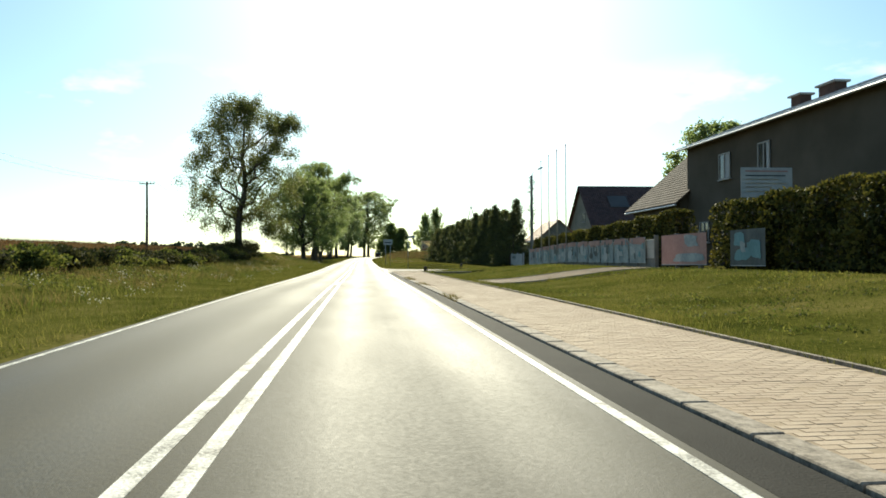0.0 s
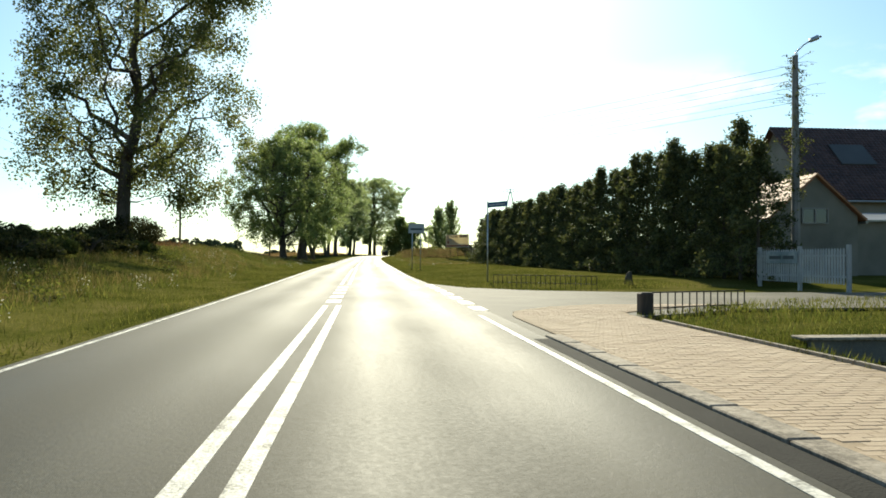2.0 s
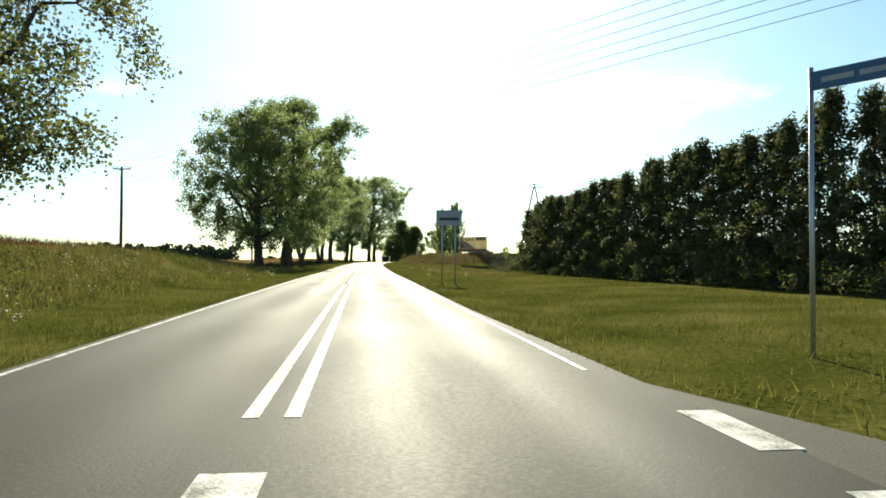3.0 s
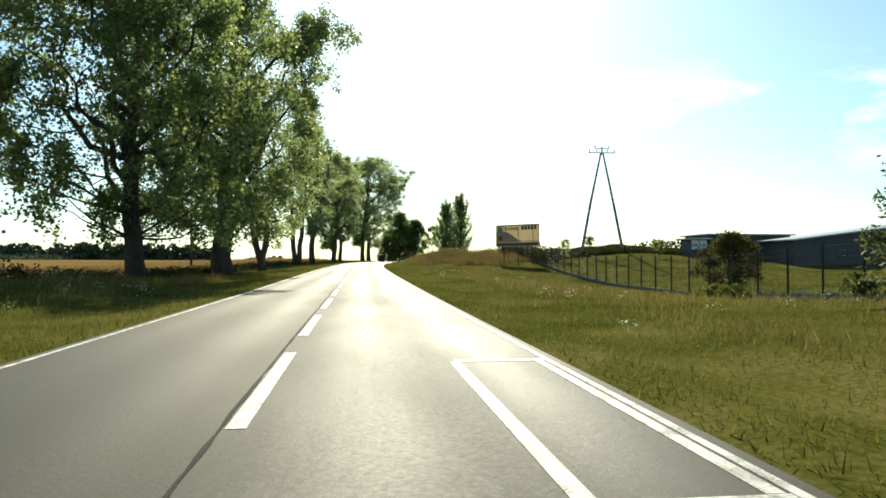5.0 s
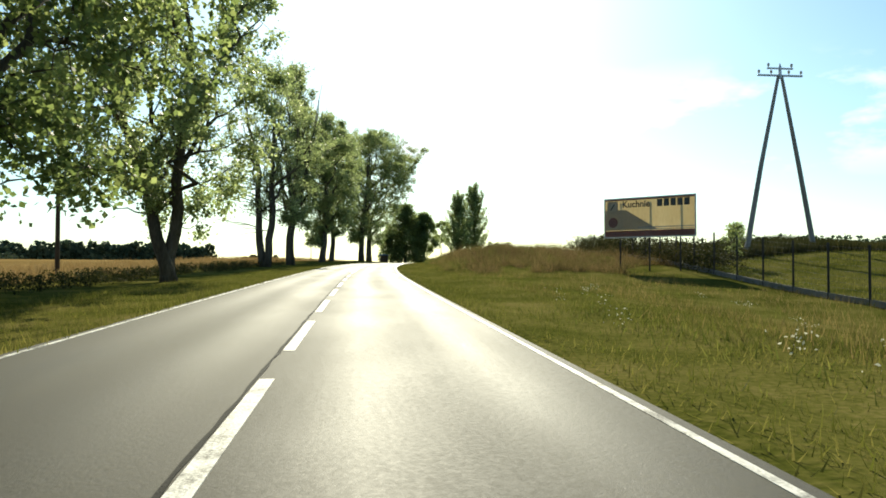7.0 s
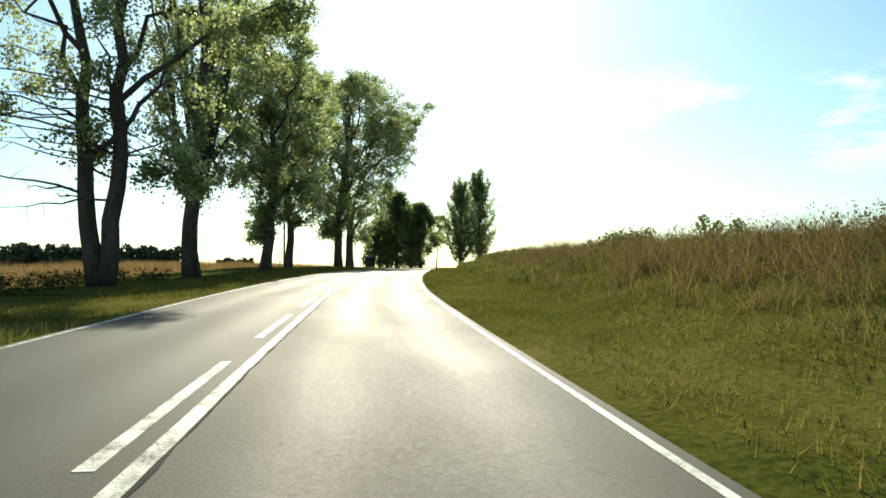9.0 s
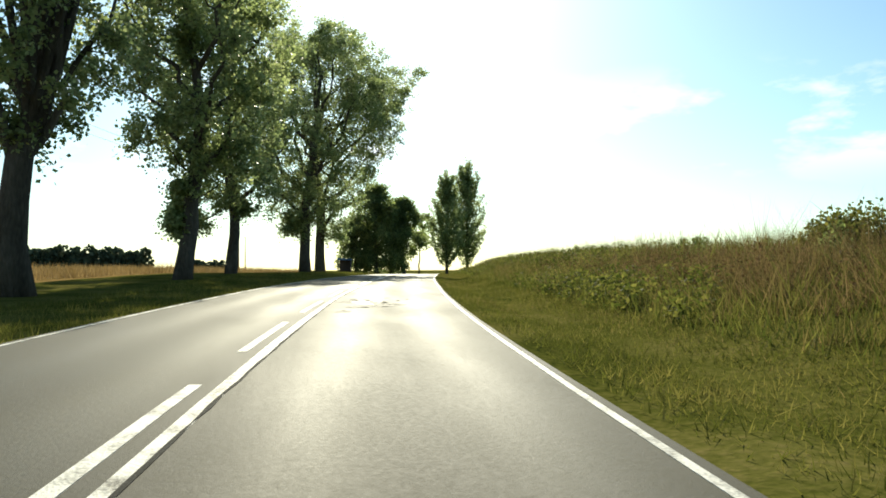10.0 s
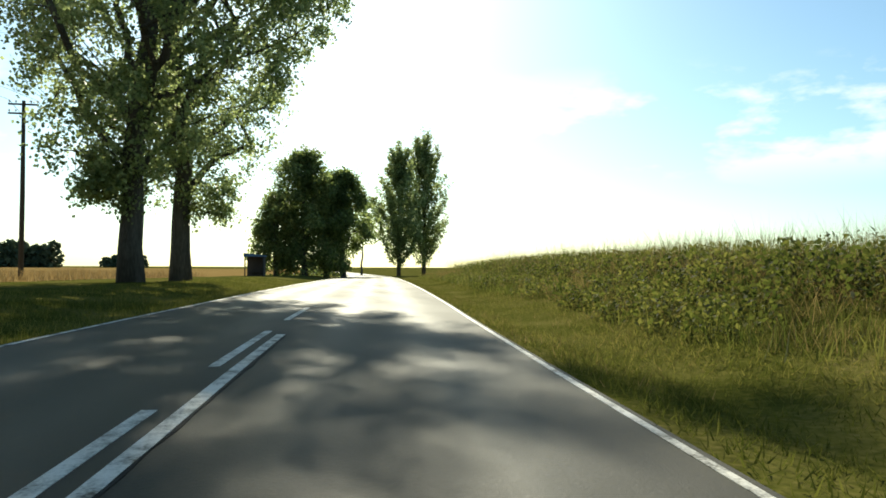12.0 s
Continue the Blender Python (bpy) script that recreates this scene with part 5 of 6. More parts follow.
def make_pylon():
    base = 1.75
    t = thing("power_pylon", "A-shaped concrete power pylon with pin insulators", "pylon", (0, 0, -0.35))
    for (x, y), (tx, ty) in (((25.9, 192.0), (28.72, 192.3)), ((31.75, 192.9), (28.98, 192.35))):
        part("leg", Buf().tube([(x, y, ground_z(x, y) - 0.4), ((x + tx) / 2, (y + ty) / 2, (base + 13.75) / 2), (tx, ty, 13.95)], [0.20, 0.16, 0.11], 8), POLE_CONCRETE, t)
    part("crossarm", Buf().box(27.2, 192.25, 13.9, 30.5, 192.39, 14.02, bevel=0.015), GALVANISED, t)
    part("crossarm", Buf().box(27.9, 192.24, 14.4, 29.8, 192.38, 14.5, bevel=0.015), GALVANISED, t)
    part("head", Buf().tube([(28.85, 192.32, 13.75), (28.85, 192.32, 14.55), (28.85, 192.32, 14.8)], [0.12, 0.10, 0.03], 8), GALVANISED, t)
    for x, z in ((27.3, 14.02), (28.2, 14.02), (29.5, 14.02), (30.4, 14.02), (28.0, 14.5), (29.7, 14.5)):
        part("insulator", Buf().tube([(x, 192.32, z), (x, 192.32, z + 0.08), (x, 192.32, z + 0.12), (x, 192.32, z + 0.26), (x, 192.32, z + 0.32)], [0.02, 0.03, 0.08, 0.09, 0.03], 8), PORCELAIN, t)


make_pylon()


def word(name, text, size, at, mat, parent):
    """Flat lettering that faces local -y."""
    font = bpy.data.curves.new(name, "FONT")
    font.body, font.size, font.extrude, font.offset = text, size, 0.002, 0.012
    carrier = bpy.data.objects.new(name, font)
    me = bpy.data.meshes.new_from_object(carrier)
    bpy.data.objects.remove(carrier)
    me.transform(Matrix.Translation(at) @ Matrix.Rotation(radians(90), 4, "X"))
    me.materials.append(mat)
    ob = new(name, me)
    ob.parent = parent
    return ob


def make_billboard():
    a, b = Vector((15.35, 189.75, 0)), Vector((19.35, 185.35, 0))
    d = (b - a)
    L = d.length
    rot = math.degrees(math.atan2(d.y, d.x))
    gz = ground_z(17.4, 187.6)
    t = thing("billboard", "roadside billboard with a faded cream advertisement on steel posts", "billboard", (a.x, a.y, -0.5), rot)
    # local x runs along the board, local -y faces the traffic
    part("poster", Buf().box(0.08, 0.010, 2.80, L - 0.08, 0.012, 5.12), BOARD_CREAM, t, "faded cream printed vinyl sheet")
    for x0, z0, x1, z1 in ((0, 2.72, L, 2.80), (0, 5.12, L, 5.2), (0, 2.80, 0.08, 5.12), (L - 0.08, 2.80, L, 5.12)):
        part("frame_bar", Buf().box(x0, -0.03, z0, x1, 0.02, z1), GALVANISED, t)
    part("print_band", Buf().box(0.08, -0.010, 2.80, L - 0.08, -0.006, 3.16), BOARD_MAUVE, t, "faded red band")
    part("print_band", Buf().box(0.08, -0.010, 5.04, L - 0.08, -0.006, 5.12), BOARD_MAUVE, t, "faded red band")
    g = Buf().prism([(0.1, -0.012, 3.20), (3.6, -0.012, 3.20), (1.5, -0.012, 4.45), (0.1, -0.012, 4.45)], (0, 0.004, 0))
    part("print_wedge", g, BOARD_GREY, t)
    part("print_strip", Buf().box(2.5, -0.014, 3.20, L - 0.12, -0.008, 3.24), OLD_WHITE, t)
    part("print_strip", Buf().box(2.3, -0.014, 3.32, L - 0.12, -0.008, 3.38), OLD_WHITE, t)
    part("print_disc", Buf().prism([(0.62 + 0.32 * math.cos(k * math.pi / 9), -0.016, 3.68 + 0.32 * math.sin(k * math.pi / 9)) for k in range(18)], (0, 0.004, 0)), BOARD_MAUVE, t)
    part("print_square", Buf().box(0.22, -0.016, 4.30, 0.95, -0.010, 5.0), BOARD_GREY, t)
    part("print_square_inset", Buf().box(0.32, -0.019, 4.40, 0.85, -0.0165, 4.90), BOARD_PALE, t)
    part("print_stroke", Buf().prism([(0.42, -0.021, 4.46), (0.50, -0.021, 4.46), (0.76, -0.021, 4.84), (0.68, -0.021, 4.84)], (0, 0.0015, 0)), BANNER_DARK, t)
    word("printed_word", "Kuchnie", 0.56, (1.25, -0.017, 4.60), BANNER_DARK, t)
    for w in range(5):
        part("print_bar", Buf().box(3.55 + 0.42 * w, -0.016, 4.58, 3.88 + 0.42 * w, -0.010, 5.02), BANNER_DARK, t)
    for x in (1.0, 2.95, 4.9):
        part("post", Buf().tube([(x, 0.2, gz - 0.5), (x, 0.2, 5.0)], [0.05, 0.05], 8), BLACK_STEEL, t)


make_billboard()


def make_street_sign():
    z = ground_z(4.72, 74.25)
    t = thing("street_name_sign", "blue street name plate on a thin grey post", "sign", (4.72, 74.25, 0), math.degrees(math.atan2(-1.08, 0.65)))
    part("post", Buf().tube([(0, 0.03, z - 0.4), (0, 0.03, 3.38)], [0.03, 0.03], 9), GALVANISED, t, smooth=True)
    part("plate", Buf().box(0.02, -0.015, 3.10, 1.27, 0.012, 3.32, bevel=0.006), BLUE_SIGN, t, "blue enamel plate")
    for x0, x1 in ((0.14, 0.50), (0.56, 1.14)):
        part("text_bar", Buf().box(x0, -0.019, 3.175, x1, -0.014, 3.235), OLD_WHITE, t)


make_street_sign()


def make_panel_sign():
    y = 101.5
    t = thing("place_sign", "grey-backed panel sign on two thin posts", "sign", (0, y, 0))
    for x in (3.25, 3.9):
        part("post", Buf().tube([(x, 0.04, ground_z(x, y) - 0.4), (x, 0.04, 3.52)], [0.035, 0.035], 8), GALVANISED, t, smooth=True)
    part("panel", Buf().box(2.95, -0.015, 2.72, 4.20, 0.012, 3.48, bevel=0.01), SIGN_BACK, t)
    part("print_bar", Buf().box(3.1, -0.02, 2.98, 4.05, -0.014, 3.12), BANNER_DARK, t)


make_panel_sign()


def make_notice_board():
    """A white printed board on posts that stands over the hedge and faces the traffic."""
    y = 26.5
    t = thing("notice_board", "white printed board with grey lines on two steel posts", "sign", (0, y, 0))
    for x in (15.9, 17.4):
        part("post", Buf().tube([(x, 0.06, ground_z(x, y) - 0.4), (x, 0.06, 4.70)], [0.04, 0.04], 8), GALVANISED, t, smooth=True)
    part("panel", Buf().box(15.55, -0.012, 3.52, 17.8, 0.015, 4.76, bevel=0.008), OLD_WHITE, t)
    part("print_bar", Buf().box(15.75, -0.017, 4.58, 17.6, -0.013, 4.64), BANNER_RED, t)
    for k, (z, x1) in enumerate(((4.40, 17.5), (4.24, 17.2), (4.08, 17.55), (3.92, 16.9), (3.74, 17.3))):
        part("print_bar", Buf().box(15.75, -0.017, z, x1, -0.013, z + 0.055), BOARD_GREY if k else BANNER_DARK, t)


make_notice_board()


# ---- garden fence with banners ----
def make_garden_fence():
    fence = thing("garden_fence", "low concrete panel fence hung with printed banners", "fence")
    y = 29.0
    while y < 61.0:
        gate = 29.0 < y + 0.01 and y < 33.6
        z = ground_z(15.0, y + 1.25) - 0.05
        part("fence_post", Buf().box(14.90, y - 0.08, z - 0.4, 15.10, y + 0.08, z + 1.72, bevel=0.015), DARK_CONCRETE, fence)
        if not gate:
            for k in range(3):
                part("panel_slab", Buf().box(14.965, y + 0.09, z + 0.02 + 0.5 * k, 15.035, y + 2.41, z + 0.51 + 0.5 * k, bevel=0.01), DARK_CONCRETE if k == 0 else CONCRETE, fence)
        y += 2.5
    return fence


make_garden_fence()


def make_banner(y0, y1, z0, z1, mat, marks, label):
    x = 14.88
    t = thing("banner", label, "banner", (x, 0, 0), group="fence banners")
    n = 8
    b = Buf()
    ys = [y0 + (y1 - y0) * i / n for i in range(n + 1)]
    v = [(0.010 * math.sin(i * 2.1) - 0.012 + d, ys[i], z) for d in (0.0, 0.004) for z in (z0, z1) for i in range(n + 1)]
    m = n + 1
    f = [(i, i + 1, m + i + 1, m + i) for i in range(n)] + [(2 * m + i, 3 * m + i, 3 * m + i + 1, 2 * m + i + 1) for i in range(n)]
    b.add(v, f)
    part("sheet", b, mat, t)
    part("hem", Buf().box(-0.020, y0, z0 - 0.03, -0.004, y1, z0), OLD_WHITE, t, "white lower hem")
    for q, (ya, yb, za, zb, mm) in enumerate(marks):
        cy, cz, ry, rz = (ya + yb) / 2, (za + zb) / 2, (yb - ya) / 2, (zb - za) / 2
        ring = []
        for i in range(20):
            a = 2 * math.pi * i / 20
            k = 1 + 0.55 * noise.noise((math.cos(a) * 1.4, math.sin(a) * 1.4, y0 + q * 2.3))
            c, s = math.cos(a), math.sin(a)
            ring.append((-0.030 - 0.002 * q, min(y1, max(y0, cy + ry * k * math.copysign(abs(c) ** 0.6, c))), min(z1, max(z0, cz + rz * k * math.copysign(abs(s) ** 0.6, s)))))
        part("print_shape", Buf().prism(ring, (0.0015, 0, 0)), mm, t)


_r = np.random.default_rng(5)
y = 35.15
while y < 60.5:
    z = ground_z(15.0, y + 1.2)
    w, marks = 2.32, []
    marks.append((y, y + w, z + 1.26, z + 1.66, BANNER_RED))
    for _ in range(4):
        ya, za = y + _r.uniform(0.0, 1.7), z + _r.uniform(0.3, 0.9)
        marks.append((ya, ya + _r.uniform(0.3, 0.9), za, za + _r.uniform(0.3, 0.7), (BANNER_TEAL, OLD_WHITE, BANNER_DARK, OLD_WHITE)[_r.integers(0, 4)]))
    for _ in range(3):
        ya, za = y + _r.uniform(0.1, 2.0), z + _r.uniform(0.4, 1.2)
        marks.append((ya, ya + _r.uniform(0.08, 0.25), za, za + _r.uniform(0.25, 0.6), (BANNER_DARK, BANNER_TEAL)[_r.integers(0, 2)]))
    make_banner(y, y + w, z + 0.26, z + 1.60, BANNER_PALE, marks, "pale printed banner with teal and dark picture areas")
    y += 2.5
_z = ground_z(15.0, 31.3)
make_banner(28.2, 33.0, _z + 0.20, _z + 1.60, BANNER_RED, [(28.4, 31.6, _z + 0.3, _z + 0.7, BANNER_PALE), (29.0, 30.4, _z + 1.0, _z + 1.5, BANNER_PALE)], "faded red banner tied across the gate")
_z = ground_z(15.0, 24.0)
make_banner(23.5, 26.1, _z + 0.2, _z + 1.6, BANNER_DARK, [(23.8, 24.7, _z + 0.5, _z + 1.2, BANNER_TEAL), (24.6, 25.7, _z + 0.35, _z + 0.85, BANNER_TEAL), (25.0, 25.8, _z + 0.95, _z + 1.5, BANNER_TEAL), (24.9, 25.3, _z + 0.7, _z + 1.1, BANNER_PALE)], "dark banner with a pale round picture")


def make_gate():
    z = ground_z(15.0, 31.3)
    t = thing("gate", "steel driveway gate behind a banner", "gate", (15.02, 29.2, z))
    for zz in (0.15, 1.6):
        part("rail", Buf().box(-0.02, 0.0, zz - 0.03, 0.02, 4.2, zz + 0.03), BLACK_STEEL, t)
    for k in range(22):
        part("bar", Buf().box(-0.012, 0.04 + 0.197 * k, 0.15, 0.012, 0.064 + 0.197 * k, 1.6), BLACK_STEEL, t)


make_gate()


def make_picket_fence():
    t = thing("picket_fence", "white wooden picket fence with a gate beside the lamp post", "fence", (0, 0, 0))
    y0, y1 = 66.0, 71.4
    zs = lambda y: ground_z(15.0, y)
    for zz in (0.30, 1.0):
        part("rail", Buf().prism([(15.02, y0, zs(y0) + zz - 0.035), (15.02, y1, zs(y1) + zz - 0.035), (15.02, y1, zs(y1) + zz + 0.035), (15.02, y0, zs(y0) + zz + 0.035)], (0.04, 0, 0)), OLD_WHITE, t)
    me = Buf().prism([(0, -0.045, 0.06), (0, 0.045, 0.06), (0, 0.045, 1.18), (0, 0, 1.25), (0, -0.045, 1.18)], (0.02, 0, 0)).mesh("picket", OLD_WHITE)
    n = 36
    for k in range(n):
        y = y0 + 0.08 + (y1 - y0 - 0.16) * k / (n - 1)
        ob = new("picket", me)
        ob.parent = t
        ob.matrix_basis = pose(14.995, y, zs(y), random.uniform(-0.8, 0.8), 0, 0)
    for y in (66.0, 68.7, 71.4):
        part("post", Buf().box(15.07, y - 0.06, zs(y) - 0.3, 15.19, y + 0.06, zs(y) + 1.35, bevel=0.01), OLD_WHITE, t)


make_picket_fence()
_z = ground_z(15.0, 69.6)
_t = thing("notice_board", "grey notice board fixed to the white picket gate", "sign", (14.97, 0, 0))
part("board", Buf().box(-0.02, 68.6, _z + 0.72, 0.0, 70.6, _z + 1.16, bevel=0.005), BANNER_PALE, _t)
for _a, _b in ((68.8, 69.5), (69.6, 70.4)):
    part("text_bar", Buf().box(-0.024, _a, _z + 0.88, -0.019, _b, _z + 1.0), BANNER_DARK, _t)


def make_culvert():
    t = thing("culvert", "dark concrete culvert headwall with a coping in the ditch", "culvert", kind="structure")
    part("headwall", Buf().box(5.5, 52.9, -1.1, 8.1, 53.12, 0.03, bevel=0.01), DARK_CONCRETE, t)
    part("coping", Buf().box(5.4, 52.84, 0.03, 8.25, 53.18, 0.075, bevel=0.012), KERB_STONE, t)
    part("pipe", Buf().tube([(6.5, 52.88, -0.55), (6.5, 52.6, -0.55)], [0.30, 0.30], 16), PATCH, t, "dark pipe mouth")


make_culvert()
single("tree_stump", Buf().tube([(9.98, 71.9, -0.1), (9.98, 71.9, 0.25), (10.0, 71.88, 0.42), (10.02, 71.86, 0.5)], [0.20, 0.15, 0.12, 0.05], 9), BARK, "dark low stump in the grass by the side street", "stump")


# ---- low railings at the side street ----
def make_railing(x0, y0, x1, y1, h, label):
    L = math.hypot(x1 - x0, y1 - y0)
    rot = math.degrees(math.atan2(y1 - y0, x1 - x0))
    z = min(ground_z(x0, y0), ground_z(x1, y1))
    t = thing("railing", label, "railing", (x0, y0, z), rot, "low black railings")
    part("rail", Buf().box(0, -0.012, h - 0.025, L, 0.012, h), BLACK_STEEL, t)
    part("rail", Buf().box(0, -0.010, 0.10, L, 0.010, 0.12), BLACK_STEEL, t)
    n = int(L / 0.19)
    for k in range(n + 1):
        part("bar", Buf().box(L * k / n - 0.009, -0.009, -0.15, L * k / n + 0.009, 0.009, h), BLACK_STEEL, t)


make_railing(5.32, 57.78, 7.7, 58.7, 0.42, "low black steel railing over a culvert")
make_railing(4.5, 71.4, 7.7, 68.8, 0.40, "low black steel railing along the grass")
_b = Buf().box(5.03, 57.65, -0.2, 5.28, 57.90, 0.42, bevel=0.03)
single("bollard", _b, DARK_WOOD, "dark square wooden bollard at the railing end", "bollard")


# ---- wire fence ----
def fence_line(y):
    return 18.9 + 0.02 * (y - 150)


def make_wire_fence():
    t = thing("wire_fence", "wire mesh fence on a concrete plinth with steel posts", "fence")
    y0, y1, n = 127.0, 199.12, 29
    for k in range(n):
        y = y0 + (y1 - y0) * k / (n - 1)
        x, z = fence_line(y), ground_z(fence_line(y), y)
        part("post", Buf().tube([(x, y, z - 0.4), (x, y, z + 2.35)], [0.05, 0.05], 7), BLACK_STEEL, t)
        if k < n - 1:
            yb = y + (y1 - y0) / (n - 1)
            xb, zb = fence_line(yb), ground_z(fence_line(yb), yb)
            part("plinth_slab", Buf().prism([(x - 0.03, y + 0.02, z - 0.3), (xb - 0.03, yb - 0.02, zb - 0.3), (xb - 0.03, yb - 0.02, zb + 0.25), (x - 0.03, y + 0.02, z + 0.25)], (0.06, 0, 0)), DARK_CONCRETE, t)
            net = Buf()
            for i in range(9):
                h = 0.28 + 0.24 * i
                net.tube([(x, y, z + h), (xb, yb, zb + h)], [0.004, 0.004], 3, cap=False)
            for i in range(20):
                f = (i + 0.5) / 20
                net.tube([(x + (xb - x) * f, y + (yb - y) * f, z + (zb - z) * f + 0.28), (x + (xb - x) * f, y + (yb - y) * f, z + (zb - z) * f + 2.2)], [0.003, 0.003], 3, cap=False)
            part("mesh_bay", net, BLACK_STEEL, t)
    # the return along the lower edge
    for k in range(4):
        x = fence_line(127.0) + 2.6 * (k + 1)
        y = 127.0 - 0.5 * k
        z = ground_z(x, y)
        part("post", Buf().tube([(x, y, z - 0.4), (x, y, z + 1.7)], [0.035, 0.035], 7), BLACK_STEEL, t)
        net = Buf()
        xb, yb = x - 2.6, y + 0.5
        zb = ground_z(xb, yb)
        for i in range(9):
            h = 0.28 + 0.165 * i
            net.tube([(x, y, z + h), (xb, yb, zb + h)], [0.004, 0.004], 3, cap=False)
        part("mesh_bay", net, BLACK_STEEL, t)


make_wire_fence()


def make_rubble():
    rng = np.random.default_rng(91)
    b = Buf()
    for k in range(160):
        x, y = 22.0 + rng.normal() * 1.6, 143.0 + rng.normal() * 1.8
        r = rng.uniform(0.08, 0.26)
        z = ground_z(x, y) + rng.uniform(0, 0.25)
        v = [(x + s[0] * r * rng.uniform(0.6, 1.1), y + s[1] * r * rng.uniform(0.6, 1.1), z + s[2] * r * rng.uniform(0.4, 0.8)) for s in ((1, 0, 0), (0, 1, 0), (-1, 0, 0), (0, -1, 0), (0, 0, 1), (0, 0, -1))]
        b.add(v, [(0, 1, 4), (1, 2, 4), (2, 3, 4), (3, 0, 4), (1, 0, 5), (2, 1, 5), (3, 2, 5), (0, 3, 5)])
    single("rubble_heap", b, RUBBLE, "pale heap of broken stone by the fence", "rubble", "stuff")


make_rubble()


# ---- buildings ----
def make_window(parent, x, y0, y1, z0, z1, face=-1, cross=True):
    """A window in a wall that faces along x; face -1 looks west."""
    o = 0.05 * face
    w = part("window", Buf().box(min(x, x + o), y0, z0, max(x, x + o), y1, z1), GLASS, parent)
    f = 0.07
    fr = Buf()
    a, c = min(x + o, x + 2 * o), max(x + o, x + 2 * o)
    for q in ((y0, z0, y1, z0 + f), (y0, z1 - f, y1, z1), (y0, z0 + f, y0 + f, z1 - f), (y1 - f, z0 + f, y1, z1 - f)):
        fr.box(a, q[0], q[1], c, q[2], q[3])
    if cross:
        fr.box(a, (y0 + y1) / 2 - 0.04, z0 + f, c, (y0 + y1) / 2 + 0.04, z1 - f)
    part("frame", fr, FRAME_WHITE, w)
    part("sill", Buf().box(min(x, x + 3.4 * o), y0 - 0.06, z0 - 0.06, max(x, x + 3.4 * o), y1 + 0.06, z0 - 0.005), CONCRETE, w)


def window_south(parent, y, x0, x1, z0, z1):
    w = part("window", Buf().box(x0, y - 0.05, z0, x1, y, z1), GLASS, parent)
    fr, f = Buf(), 0.07
    for q in ((x0, z0, x1, z0 + f), (x0, z1 - f, x1, z1), (x0, z0 + f, x0 + f, z1 - f), (x1 - f, z0 + f, x1, z1 - f), ((x0 + x1) / 2 - 0.04, z0 + f, (x0 + x1) / 2 + 0.04, z1 - f)):
        fr.box(q[0], y - 0.10, q[1], q[2], y - 0.05, q[3])
    part("frame", fr, FRAME_WHITE, w)


def tile_slope(parent, origin, along, upslope, nx, ny, mat, name="roof_tile", keep=300):
    """Rows of overlapping tiles on a roof slope; those past the first few hundred are joined."""
    o, a, u = Vector(origin), Vector(along), Vector(upslope)
    n = a.cross(u).normalized()
    if n.z < 0:
        n = -n
    ca, cu = a / nx, u / ny
    t = 0.035
    m = Matrix((ca * 0.96, cu * 1.12, n)).transposed().to_4x4()
    v = [(0, 0, 0.05), (1, 0, 0.05), (1, 1, 0.012), (0, 1, 0.012), (0.5, 0, 0.05 + t), (0.5, 1, 0.012 + t)]
    v = [tuple(m @ Vector(p)) for p in v] + [tuple(m @ Vector((p[0], p[1], p[2] - 0.03))) for p in v[:4]]
    f = [(0, 4, 5, 3), (4, 1, 2, 5), (0, 6, 7, 1, 4), (6, 0, 3, 9), (1, 7, 8, 2)]
    rest, shared, done = Buf(), None, 0
    for j in range(ny):
        for i in range(nx):
            p = o + ca * i + cu * j
            if done < keep:
                shared = shared or Buf().add(v, f).mesh(name, mat)
                ob = new(name, shared)
                ob.parent = parent
                ob.matrix_basis = Matrix.Translation(p)
                done += 1
            else:
                rest.add(np.array(v) + np.array(p), f)
    if rest.count:
        part("tile_field", rest, mat, parent, kind="stuff")


